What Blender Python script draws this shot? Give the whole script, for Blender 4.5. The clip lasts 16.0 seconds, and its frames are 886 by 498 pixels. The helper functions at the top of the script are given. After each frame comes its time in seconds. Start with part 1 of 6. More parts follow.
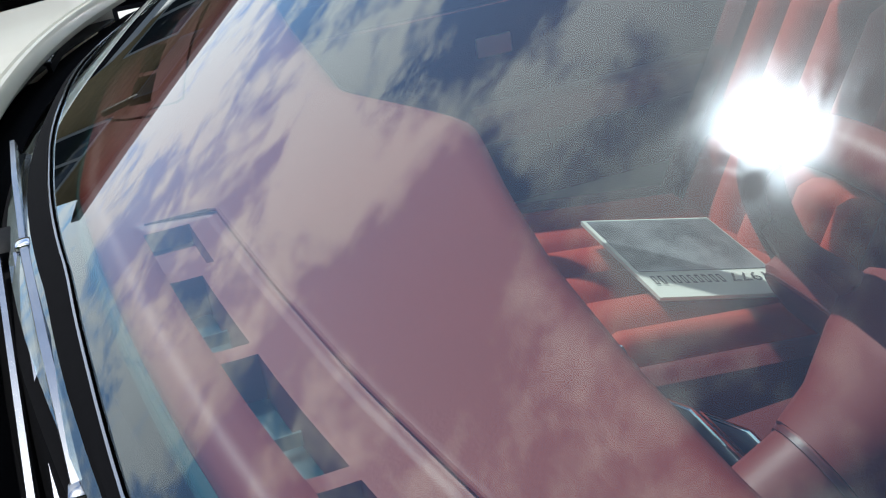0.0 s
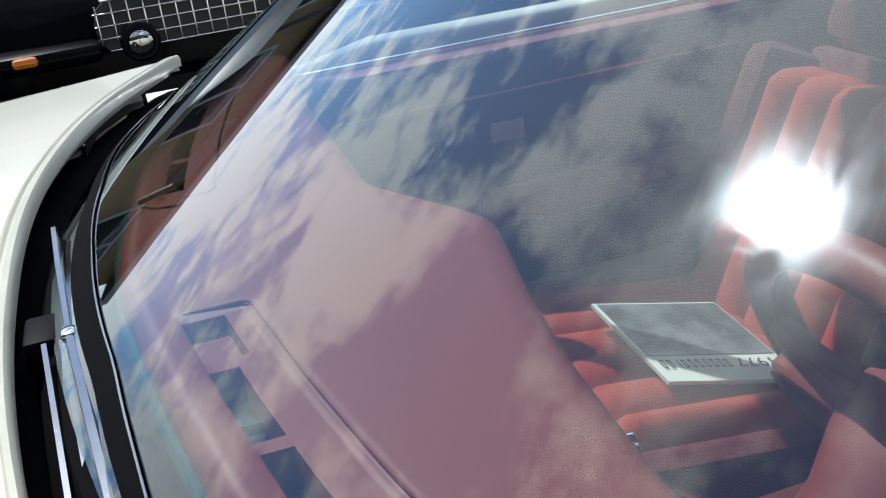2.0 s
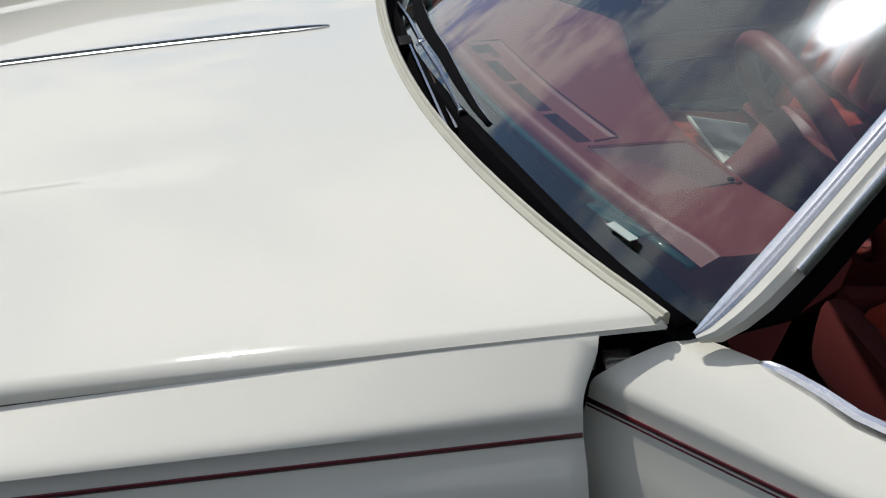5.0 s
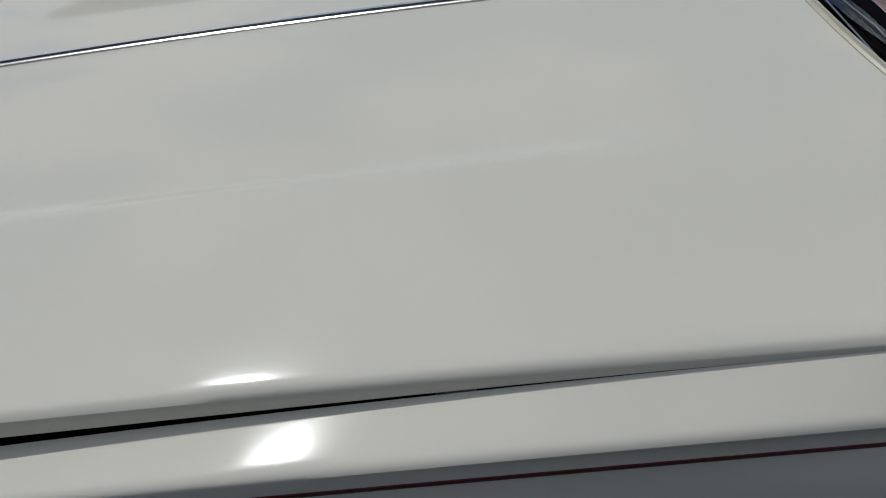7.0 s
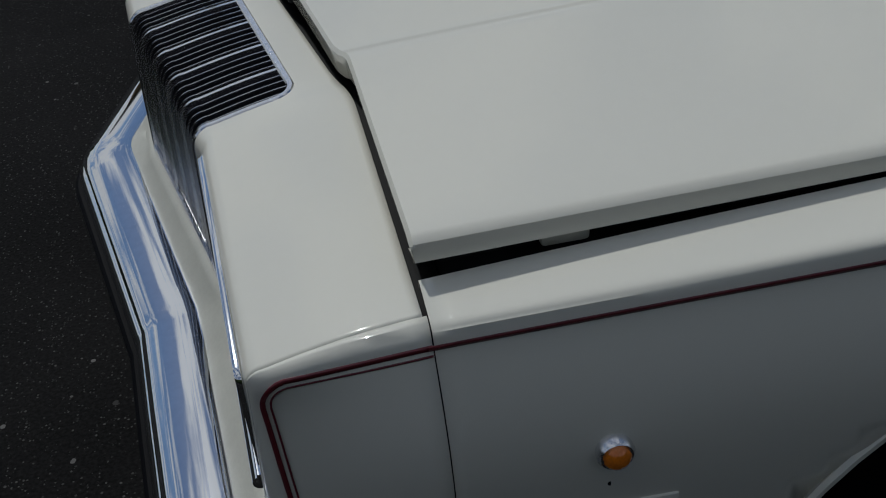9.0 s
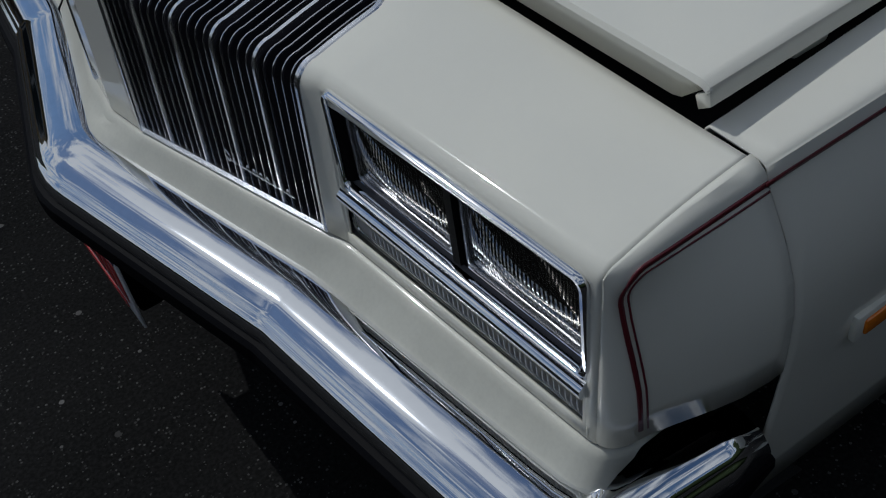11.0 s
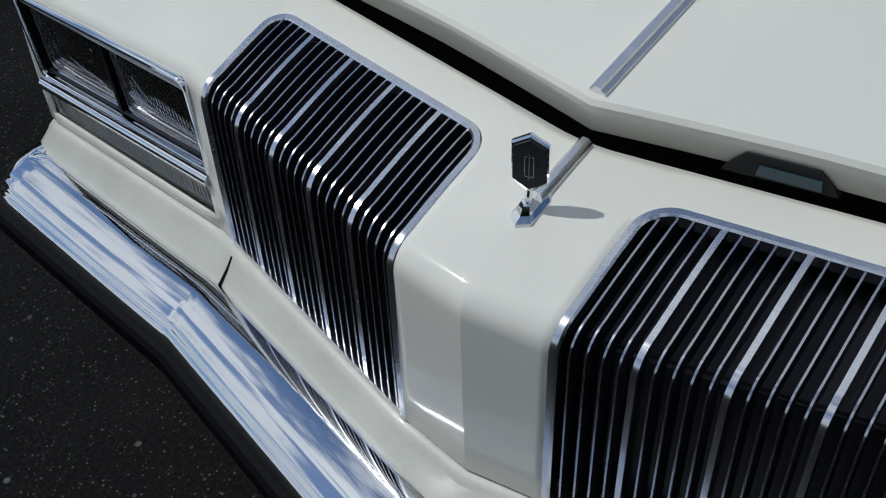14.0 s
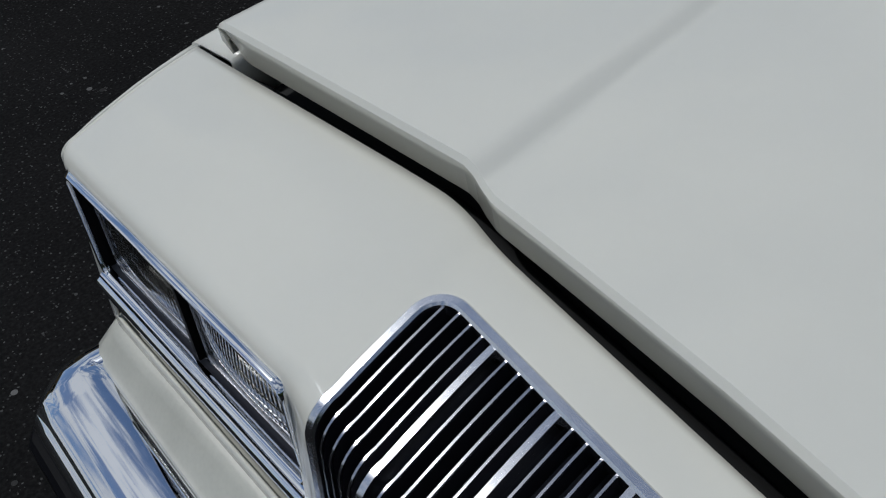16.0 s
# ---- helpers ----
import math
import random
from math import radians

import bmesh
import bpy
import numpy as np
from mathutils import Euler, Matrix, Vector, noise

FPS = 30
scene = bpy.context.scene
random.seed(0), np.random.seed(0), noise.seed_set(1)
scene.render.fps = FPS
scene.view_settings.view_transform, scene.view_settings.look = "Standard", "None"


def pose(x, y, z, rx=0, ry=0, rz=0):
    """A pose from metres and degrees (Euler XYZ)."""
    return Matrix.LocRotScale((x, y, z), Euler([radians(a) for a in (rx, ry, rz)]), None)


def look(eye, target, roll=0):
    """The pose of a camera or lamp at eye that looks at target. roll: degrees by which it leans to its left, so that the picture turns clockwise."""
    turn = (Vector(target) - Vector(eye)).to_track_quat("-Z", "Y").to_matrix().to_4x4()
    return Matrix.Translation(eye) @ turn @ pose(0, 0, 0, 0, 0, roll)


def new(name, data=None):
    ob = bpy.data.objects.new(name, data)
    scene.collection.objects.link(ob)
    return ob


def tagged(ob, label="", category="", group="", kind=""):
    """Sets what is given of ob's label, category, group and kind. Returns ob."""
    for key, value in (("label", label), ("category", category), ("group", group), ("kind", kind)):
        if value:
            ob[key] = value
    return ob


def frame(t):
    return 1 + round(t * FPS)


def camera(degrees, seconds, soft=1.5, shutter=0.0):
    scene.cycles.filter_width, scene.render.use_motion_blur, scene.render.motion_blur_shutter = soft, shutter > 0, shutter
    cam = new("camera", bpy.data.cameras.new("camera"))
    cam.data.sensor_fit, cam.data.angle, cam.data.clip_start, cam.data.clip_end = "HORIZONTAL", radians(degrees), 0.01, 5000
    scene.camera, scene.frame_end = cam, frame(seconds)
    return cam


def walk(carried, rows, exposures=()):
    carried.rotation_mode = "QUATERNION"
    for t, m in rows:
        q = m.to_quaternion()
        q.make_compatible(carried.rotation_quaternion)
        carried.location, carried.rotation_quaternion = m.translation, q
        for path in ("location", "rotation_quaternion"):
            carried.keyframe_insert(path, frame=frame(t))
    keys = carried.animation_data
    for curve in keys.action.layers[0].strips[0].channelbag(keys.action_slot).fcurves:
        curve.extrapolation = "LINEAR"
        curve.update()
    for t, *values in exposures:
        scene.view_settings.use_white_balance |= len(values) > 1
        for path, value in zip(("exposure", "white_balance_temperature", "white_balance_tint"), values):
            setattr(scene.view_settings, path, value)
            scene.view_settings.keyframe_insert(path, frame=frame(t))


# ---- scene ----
cam = camera(46.0, 16.0, soft=1.1)
PATH = [
    (0, (1.729, -0.7892, 1.239), (2.189, 0.9430, 0.3516), -8.97),
    (0.5, (1.73, -0.7428, 1.213), (2.188, 0.9990, 0.3438), -8.74),
    (1, (1.738, -0.7449, 1.216), (2.219, 1.002, 0.3699), -7.37),
    (1.5, (1.725, -0.7382, 1.211), (2.23, 1.026, 0.4150), -7.40),
    (2, (1.713, -0.8136, 1.275), (2.195, 0.9685, 0.5053), -7.93),
    (2.5, (1.707, -0.9986, 1.384), (2.228, 0.7131, 0.4901), -6.36),
    (3, (1.672, -1.207, 1.456), (2.162, 0.5074, 0.5510), -5.19),
    (3.5, (1.648, -1.34, 1.469), (2.067, 0.3895, 0.5549), -4.54),
    (4, (1.639, -1.477, 1.458), (1.943, 0.2994, 0.5903), -3.92),
    (4.5, (1.603, -1.605, 1.456), (1.838, 0.1770, 0.5796), -4.45),
    (5, (1.495, -1.697, 1.458), (1.66, 0.0586, 0.5152), -3.30),
    (5.2, (1.422, -1.729, 1.472), (1.593, -0.0148, 0.4567), -3.86),
    (7.3, (0.805, -1.628, 1.634), (0.864, 0.0060, 0.4840), -3.60),
    (7.5, (0.7115, -1.618, 1.631), (0.7865, 0.0197, 0.4866), -3.20),
    (8, (0.4729, -1.616, 1.625), (0.6041, -0.0015, 0.4520), -6.13),
    (8.5, (0.2793, -1.588, 1.49), (0.4169, 0.0371, 0.3322), -8.27),
    (9, (0.1404, -1.588, 1.449), (0.3531, -0.0135, 0.2346), -5.48),
    (9.2, (0.0811, -1.573, 1.433), (0.3215, -0.0370, 0.1755), -6.12),
    (11.3, (-0.4217, -1.282, 1.426), (0.3550, -0.0595, 0.0463), -7.99),
    (11.5, (-0.4626, -1.24, 1.43), (0.3484, -0.0414, 0.0496), -6.88),
    (12, (-0.4993, -1.054, 1.421), (0.3292, 0.0996, 0.0125), -7.30),
    (12.5, (-0.5237, -0.8610, 1.439), (0.3556, 0.2889, 0.0589), -6.82),
    (13, (-0.5479, -0.7273, 1.444), (0.4284, 0.3728, 0.0887), -5.53),
    (13.5, (-0.5726, -0.5438, 1.477), (0.5043, 0.4182, 0.0933), -4.63),
    (14, (-0.5564, -0.3912, 1.472), (0.5117, 0.5583, 0.0731), -5.56),
    (14.5, (-0.4967, -0.2614, 1.464), (0.5746, 0.6985, 0.0744), -5.57),
    (15, (-0.4124, -0.1479, 1.452), (0.6565, 0.7828, 0.0407), -4.93),
    (15.5, (-0.3439, -0.0312, 1.418), (0.6733, 0.9338, -0.0083), -8.67),
    (16, (-0.2100, 0.0232, 1.379), (0.7286, 1.138, 0.0096), -6.06),
]
EXPOSURES = [(0, 0.03, 6000, 7), (2.0, 0.10, 6000, 7), (3.0, 0.16, 6300, 9), (4.0, 0.05, 6300, 10), (4.5, -0.26, 6250, 10), (5.0, -0.6, 6300, 10), (5.2, -0.74, 6300, 10), (7.3, -1.42, 6200, 9), (9.0, -1.55, 6000, 8), (11.3, -1.59, 5820, 8), (12.0, -1.47, 5780, 8), (13.0, -1.11, 5740, 7), (13.5, -1.04, 5790, 7), (14.5, -1.07, 5880, 8), (15.5, -1.15, 6000, 8), (16.0, -1.34, 5850, 9)]
walk(cam, [(t, look(eye, target, roll)) for t, eye, target, roll in PATH], EXPOSURES)

# ---- light ----
SUN = Vector((-0.20, 0.53, 0.825)).normalized()
world = bpy.data.worlds.new("sky")
scene.world = world
world.use_nodes = True
wn, wl = world.node_tree.nodes, world.node_tree.links
wn.clear()
w_out = wn.new("ShaderNodeOutputWorld")
w_bg = wn.new("ShaderNodeBackground")
w_bg.inputs["Strength"].default_value = 0.13
w_sky = wn.new("ShaderNodeTexSky")
w_sky.sky_type = "NISHITA"
w_sky.sun_disc = False
w_sky.sun_elevation = math.asin(SUN.z)
w_sky.sun_rotation = math.atan2(SUN.x, SUN.y)
w_sky.altitude = 100
w_sky.dust_density = 0.3
w_sky.ozone_density = 2.5
w_co = wn.new("ShaderNodeTexCoord")
w_sep = wn.new("ShaderNodeSeparateXYZ")
wl.new(w_co.outputs["Generated"], w_sep.inputs[0])
w_up = wn.new("ShaderNodeMath")
w_up.operation = "ADD"
w_up.inputs[1].default_value = 0.12
w_zc = wn.new("ShaderNodeMath")
w_zc.operation = "MAXIMUM"
w_zc.inputs[1].default_value = 0.03
wl.new(w_sep.outputs["Z"], w_zc.inputs[0])
wl.new(w_zc.outputs[0], w_up.inputs[0])
w_dv = wn.new("ShaderNodeVectorMath")
w_dv.operation = "DIVIDE"
w_cmb = wn.new("ShaderNodeCombineXYZ")
for k in range(3):
    wl.new(w_up.outputs[0], w_cmb.inputs[k])
wl.new(w_co.outputs["Generated"], w_dv.inputs[0])
wl.new(w_cmb.outputs[0], w_dv.inputs[1])
w_n1 = wn.new("ShaderNodeTexNoise")
w_n1.inputs["Scale"].default_value = 2.4
w_n1.inputs["Detail"].default_value = 9
w_n1.inputs["Roughness"].default_value = 0.66
# ragged billows on the banks
w_n2 = wn.new("ShaderNodeTexNoise")
w_n2.inputs["Scale"].default_value = 8.0
w_n2.inputs["Detail"].default_value = 7
w_n2.inputs["Roughness"].default_value = 0.62
w_n2.inputs["Distortion"].default_value = 0.5
w_rag = wn.new("ShaderNodeMath")
w_rag.operation = "MULTIPLY_ADD"
w_rag.inputs[1].default_value = 0.26
w_rag.inputs[2].default_value = -0.13
w_puff = wn.new("ShaderNodeMath")
w_n1.inputs["Distortion"].default_value = 0.25
w_shift = wn.new("ShaderNodeVectorMath")
w_shift.operation = "ADD"
w_shift.inputs[1].default_value = (-5.10, 24.56, -21.23)
wl.new(w_dv.outputs[0], w_shift.inputs[0])
wl.new(w_shift.outputs[0], w_n1.inputs["Vector"])
# cloud banks and clear gaps over the car: place on the cloud layer, width, amount
wl.new(w_shift.outputs[0], w_n2.inputs["Vector"])
wl.new(w_n2.outputs["Fac"], w_rag.inputs[0])
wl.new(w_n1.outputs["Fac"], w_puff.inputs[0])
wl.new(w_rag.outputs[0], w_puff.inputs[1])
w_cover = w_puff.outputs[0]
BANKS = (((-0.129, 0.691, 0.866), 0.30, 0.075), ((-0.693, 0.890, 0.832), 0.20, -0.098), ((-0.701, 2.919, 0.632), 0.45, 0.107), ((-0.713, 1.339, 0.794), 0.12, 0.099),
         ((-0.673, 3.744, 0.539), 0.45, 0.103), ((-0.258, 1.148, 0.827), 0.12, -0.090), ((-0.307, 1.498, 0.793), 0.20, 0.065), ((-0.357, 0.887, 0.847), 0.12, 0.051),
         ((-0.62, -0.15, 0.86), 0.35, 0.09), ((-0.40, 0.77, 0.854), 0.16, 0.06), ((-0.517, 0.498, 0.865), 0.12, 0.069), ((-0.239, 0.752, 0.860), 0.12, -0.050), ((-0.725, 0.561, 0.850), 0.12, -0.052), ((-0.376, 0.597, 0.866), 0.12, 0.050))
w_low = wn.new("ShaderNodeMapRange")
w_low.inputs["From Min"].default_value = 0.12
w_low.inputs["From Max"].default_value = 0.50
w_low.inputs["To Min"].default_value = 0.055
w_low.inputs["To Max"].default_value = 0.0
wl.new(w_sep.outputs["Z"], w_low.inputs["Value"])
w_tot = wn.new("ShaderNodeMath")
wl.new(w_cover, w_tot.inputs[0])
wl.new(w_low.outputs[0], w_tot.inputs[1])
w_cover = w_tot.outputs[0]
for place, width, amount in BANKS:
    far = wn.new("ShaderNodeVectorMath")
    far.operation = "DISTANCE"
    far.inputs[1].default_value = place
    wl.new(w_dv.outputs[0], far.inputs[0])
    bank = wn.new("ShaderNodeMapRange")
    bank.interpolation_type = "SMOOTHERSTEP"
    bank.inputs["From Max"].default_value = width * 1.8
    bank.inputs["To Min"].default_value = amount
    bank.inputs["To Max"].default_value = 0.0
    wl.new(far.outputs["Value"], bank.inputs["Value"])
    total = wn.new("ShaderNodeMath")
    wl.new(w_cover, total.inputs[0])
    wl.new(bank.outputs[0], total.inputs[1])
    w_cover = total.outputs[0]
w_rmp = wn.new("ShaderNodeValToRGB")
w_rmp.color_ramp.elements[0].position = 0.468
w_rmp.color_ramp.elements[1].position = 0.585
wl.new(w_cover, w_rmp.inputs[0])
w_mix = wn.new("ShaderNodeMix")
w_mix.data_type = "RGBA"
# clouds shine more the nearer they stand to the sun
w_dot = wn.new("ShaderNodeVectorMath")
w_dot.operation = "DOT_PRODUCT"
w_dot.inputs[1].default_value = SUN
wl.new(w_co.outputs["Generated"], w_dot.inputs[0])
w_pow = wn.new("ShaderNodeMath")
w_pow.operation = "POWER"
w_pow.use_clamp = True
w_pow.inputs[1].default_value = 7.0
w_max = wn.new("ShaderNodeMath")
w_max.operation = "MAXIMUM"
w_max.inputs[1].default_value = 0.0
wl.new(w_dot.outputs["Value"], w_max.inputs[0])
wl.new(w_max.outputs[0], w_pow.inputs[0])
w_glow = wn.new("ShaderNodeMapRange")
w_glow.inputs["To Min"].default_value = 8.5
w_glow.inputs["To Max"].default_value = 11.0
wl.new(w_pow.outputs[0], w_glow.inputs["Value"])
w_near = wn.new("ShaderNodeMath")
w_near.operation = "POWER"
w_near.use_clamp = True
w_near.inputs[1].default_value = 850.0
wl.new(w_max.outputs[0], w_near.inputs[0])
w_sum = wn.new("ShaderNodeMath")
w_sum.operation = "MULTIPLY_ADD"
w_sum.inputs[1].default_value = 300.0
w_thin = wn.new("ShaderNodeMapRange")
w_thin.inputs["From Min"].default_value = 0.40
w_thin.inputs["From Max"].default_value = 0.62
w_thin.inputs["To Min"].default_value = 0.05
wl.new(w_n2.outputs["Fac"], w_thin.inputs["Value"])
w_break = wn.new("ShaderNodeMath")
w_break.operation = "MULTIPLY"
wl.new(w_near.outputs[0], w_break.inputs[0])
wl.new(w_thin.outputs[0], w_break.inputs[1])
wl.new(w_break.outputs[0], w_sum.inputs[0])
wl.new(w_glow.outputs[0], w_sum.inputs[2])
w_cl = wn.new("ShaderNodeCombineColor")
for k in range(3):
    wl.new(w_sum.outputs[0], w_cl.inputs[k])
wl.new(w_cl.outputs[0], w_mix.inputs["B"])
wl.new(w_rmp.outputs["Color"], w_mix.inputs["Factor"])
wl.new(w_sky.outputs[0], w_mix.inputs["A"])
wl.new(w_mix.outputs["Result"], w_bg.inputs["Color"])
wl.new(w_bg.outputs[0], w_out.inputs["Surface"])

sun_data = bpy.data.lights.new("sun", "SUN")
sun_data.energy = 4.0
sun_data.angle = radians(0.53)
sun_data.color = (1.0, 0.95, 0.87)
sun = new("sun", sun_data)
sun.matrix_world = look((0, 0, 20), Vector((0, 0, 20)) - SUN)


# ---- materials ----
def material(name, color, rough=0.5, metal=0.0, coat=0.0, grain=0.0, grain_scale=200.0, blotch=0.0, blotch_scale=4.0,
             bump=0.0, bump_scale=300.0, ior=1.5, second=None, spec=0.5):
    """A surface with grain and blotches of its own colour, and fine relief."""
    m = bpy.data.materials.new(name)
    m.use_nodes = True
    nt = m.node_tree
    b = nt.nodes["Principled BSDF"]
    b.inputs["Roughness"].default_value = rough
    b.inputs["Metallic"].default_value = metal
    b.inputs["Coat Weight"].default_value = coat
    b.inputs["Coat Roughness"].default_value = 0.045
    b.inputs["IOR"].default_value = ior
    b.inputs["Specular IOR Level"].default_value = spec
    co = nt.nodes.new("ShaderNodeTexCoord")
    dark = second or tuple(c * 0.45 for c in color)
    col = nt.nodes.new("ShaderNodeMix")
    col.data_type = "RGBA"
    col.inputs["A"].default_value = (*color, 1)
    col.inputs["B"].default_value = (*dark, 1)
    n1 = nt.nodes.new("ShaderNodeTexNoise")
    n1.inputs["Scale"].default_value = grain_scale
    n1.inputs["Detail"].default_value = 3
    n2 = nt.nodes.new("ShaderNodeTexNoise")
    n2.inputs["Scale"].default_value = blotch_scale
    n2.inputs["Detail"].default_value = 6
    for n in (n1, n2):
        nt.links.new(co.outputs["Object"], n.inputs["Vector"])
    parts_ = []
    for n, amount in ((n1, grain), (n2, blotch)):
        r = nt.nodes.new("ShaderNodeMapRange")
        r.inputs["From Min"].default_value = 0.4
        r.inputs["From Max"].default_value = 0.75
        r.inputs["To Max"].default_value = amount
        nt.links.new(n.outputs["Fac"], r.inputs["Value"])
        parts_.append(r)
    add = nt.nodes.new("ShaderNodeMath")
    add.use_clamp = True
    nt.links.new(parts_[0].outputs[0], add.inputs[0])
    nt.links.new(parts_[1].outputs[0], add.inputs[1])
    nt.links.new(add.outputs[0], col.inputs["Factor"])
    nt.links.new(col.outputs["Result"], b.inputs["Base Color"])
    if bump:
        n3 = nt.nodes.new("ShaderNodeTexNoise")
        n3.inputs["Scale"].default_value = bump_scale
        n3.inputs["Detail"].default_value = 4
        nt.links.new(co.outputs["Object"], n3.inputs["Vector"])
        bp = nt.nodes.new("ShaderNodeBump")
        bp.inputs["Strength"].default_value = bump
        bp.inputs["Distance"].default_value = 0.002
        nt.links.new(n3.outputs["Fac"], bp.inputs["Height"])
        nt.links.new(bp.outputs[0], b.inputs["Normal"])
    return m


def glass_material(name, tint, gloss=2.0, rough=0.008, dust=0.003, cast=(1, 1, 1)):
    """Thin glass: tinted and clear, with Fresnel gloss from both of its faces."""
    m = bpy.data.materials.new(name)
    m.use_nodes = True
    nt = m.node_tree
    nt.nodes.clear()
    out = nt.nodes.new("ShaderNodeOutputMaterial")
    tr = nt.nodes.new("ShaderNodeBsdfTransparent")
    tr.inputs["Color"].default_value = (*tint, 1)
    gl = nt.nodes.new("ShaderNodeBsdfGlossy")
    gl.inputs["Roughness"].default_value = rough
    gl.inputs["Color"].default_value = (*cast, 1)
    fr = nt.nodes.new("ShaderNodeFresnel")
    fr.inputs["IOR"].default_value = 1.5
    mul = nt.nodes.new("ShaderNodeMath")
    mul.operation = "MULTIPLY"
    mul.use_clamp = True
    mul.inputs[1].default_value = gloss
    co = nt.nodes.new("ShaderNodeTexCoord")
    nz = nt.nodes.new("ShaderNodeTexNoise")
    nz.inputs["Scale"].default_value = 2.2
    nz.inputs["Detail"].default_value = 1
    bp = nt.nodes.new("ShaderNodeBump")
    bp.inputs["Strength"].default_value = 0.05
    bp.inputs["Distance"].default_value = 0.02
    nt.links.new(co.outputs["Object"], nz.inputs["Vector"])
    nt.links.new(nz.outputs["Fac"], bp.inputs["Height"])
    nt.links.new(bp.outputs[0], gl.inputs["Normal"])
    haze = nt.nodes.new("ShaderNodeBsdfGlossy")
    haze.inputs["Roughness"].default_value = 0.2
    both = nt.nodes.new("ShaderNodeMixShader")
    both.inputs[0].default_value = dust
    nt.links.new(gl.outputs[0], both.inputs[1])
    nt.links.new(haze.outputs[0], both.inputs[2])
    mx = nt.nodes.new("ShaderNodeMixShader")
    nt.links.new(fr.outputs[0], mul.inputs[0])
    nt.links.new(mul.outputs[0], mx.inputs[0])
    nt.links.new(tr.outputs[0], mx.inputs[1])
    nt.links.new(both.outputs[0], mx.inputs[2])
    nt.links.new(mx.outputs[0], out.inputs["Surface"])
    return m


PAINT = material("cream_paint", (0.745, 0.73, 0.645), 0.7, coat=1.0, spec=0.15, blotch=0.10, blotch_scale=2.2, grain=0.04, grain_scale=60, bump=0.012, bump_scale=9, second=(0.64, 0.62, 0.52))
CHROME = material("chrome", (0.90, 0.91, 0.93), 0.045, 1.0, grain=0.08, grain_scale=90, blotch=0.08, blotch_scale=9, bump=0.02, bump_scale=14, second=(0.5, 0.5, 0.55))
TRIM = material("bright_trim", (0.86, 0.86, 0.88), 0.26, 1.0, grain=0.15, grain_scale=160, blotch=0.2, blotch_scale=20, second=(0.42, 0.42, 0.46))
CREAM_TRIM = material("cream_rubber_trim", (0.52, 0.50, 0.40), 0.35, coat=0.3, blotch=0.2, blotch_scale=15)
WIPER_STEEL = material("brushed_wiper_steel", (0.42, 0.43, 0.46), 0.16, 1.0, blotch=0.3, blotch_scale=25, second=(0.22, 0.22, 0.25))
GRILLE_BLACK = material("grille_black", (0.012, 0.012, 0.018), 0.45, blotch=0.3)
BAR_EDGE = material("grille_bar_edge", (0.58, 0.58, 0.61), 0.19, 1.0, blotch=0.3, blotch_scale=30)
GRILLE_TRIM = material("grille_chrome", (0.86, 0.86, 0.88), 0.20, 1.0, grain=0.12, grain_scale=160, blotch=0.2, blotch_scale=20, bump=0.03, bump_scale=60, second=(0.42, 0.42, 0.46))
RUBBER = material("black_rubber", (0.003, 0.003, 0.004), 0.55, spec=0.06, grain=0.3, bump=0.1)
# near black for cavities and hidden parts, their shade put into the colour
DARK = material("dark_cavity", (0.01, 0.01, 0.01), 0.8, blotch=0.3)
RED_LINE = material("red_pinstripe", (0.13, 0.012, 0.02), 0.4, coat=0.5, blotch=0.2, blotch_scale=30)
FILLER = material("cream_filler_panel", (0.55, 0.545, 0.475), 0.42, coat=0.3, blotch=0.25, blotch_scale=12, grain=0.1)
AMBER = material("amber_lens", (0.75, 0.20, 0.01), 0.15, coat=1.0, grain=0.3, grain_scale=400)
REFLECTOR = material("lamp_reflector", (0.60, 0.60, 0.58), 0.07, 1.0, blotch=0.4, blotch_scale=20)
CLEAR_RIB = material("clear_ribbed_lens", (0.46, 0.43, 0.38), 0.14, coat=1.0, blotch=0.4, blotch_scale=25, spec=0.8)
DASH = material("maroon_vinyl", (0.208, 0.038, 0.034), 0.50, grain=0.15, grain_scale=500, blotch=0.25, blotch_scale=6, bump=0.10, bump_scale=520)
SLAT = material("faded_rose_plastic", (0.30, 0.16, 0.15), 0.5, grain=0.2, grain_scale=300, blotch=0.2, blotch_scale=15)
DASH_DARK = material("dark_maroon_plastic", (0.10, 0.018, 0.02), 0.4, grain=0.2, bump=0.15)
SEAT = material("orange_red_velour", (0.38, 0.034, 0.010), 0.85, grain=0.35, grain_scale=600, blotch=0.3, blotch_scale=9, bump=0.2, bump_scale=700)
# red velour of sides and panels, with the cabin's shade put into it
SEAT_SIDE = material("shaded_red_velour", (0.11, 0.006, 0.0055), 0.8, grain=0.3, grain_scale=600, blotch=0.25, blotch_scale=7, bump=0.2)
# carpet red sunk to near black, the doorway's deep shade in its colour
CARPET = material("shaded_red_carpet", (0.010, 0.0015, 0.0012), 0.95, spec=0.05, grain=0.4, bump=0.4)
VENT = material("vent_plastic", (0.04, 0.08, 0.095), 0.3, blotch=0.3)
PAPER = material("white_paper", (0.72, 0.70, 0.62), 0.55, blotch=0.1)
PAPER_DARK = material("dark_printed_photo", (0.035, 0.035, 0.04), 0.3, grain=0.3, grain_scale=40, blotch=0.6, blotch_scale=18, second=(0.35, 0.35, 0.36), coat=0.4)
INK = material("black_ink", (0.03, 0.03, 0.03), 0.5, blotch=0.1)
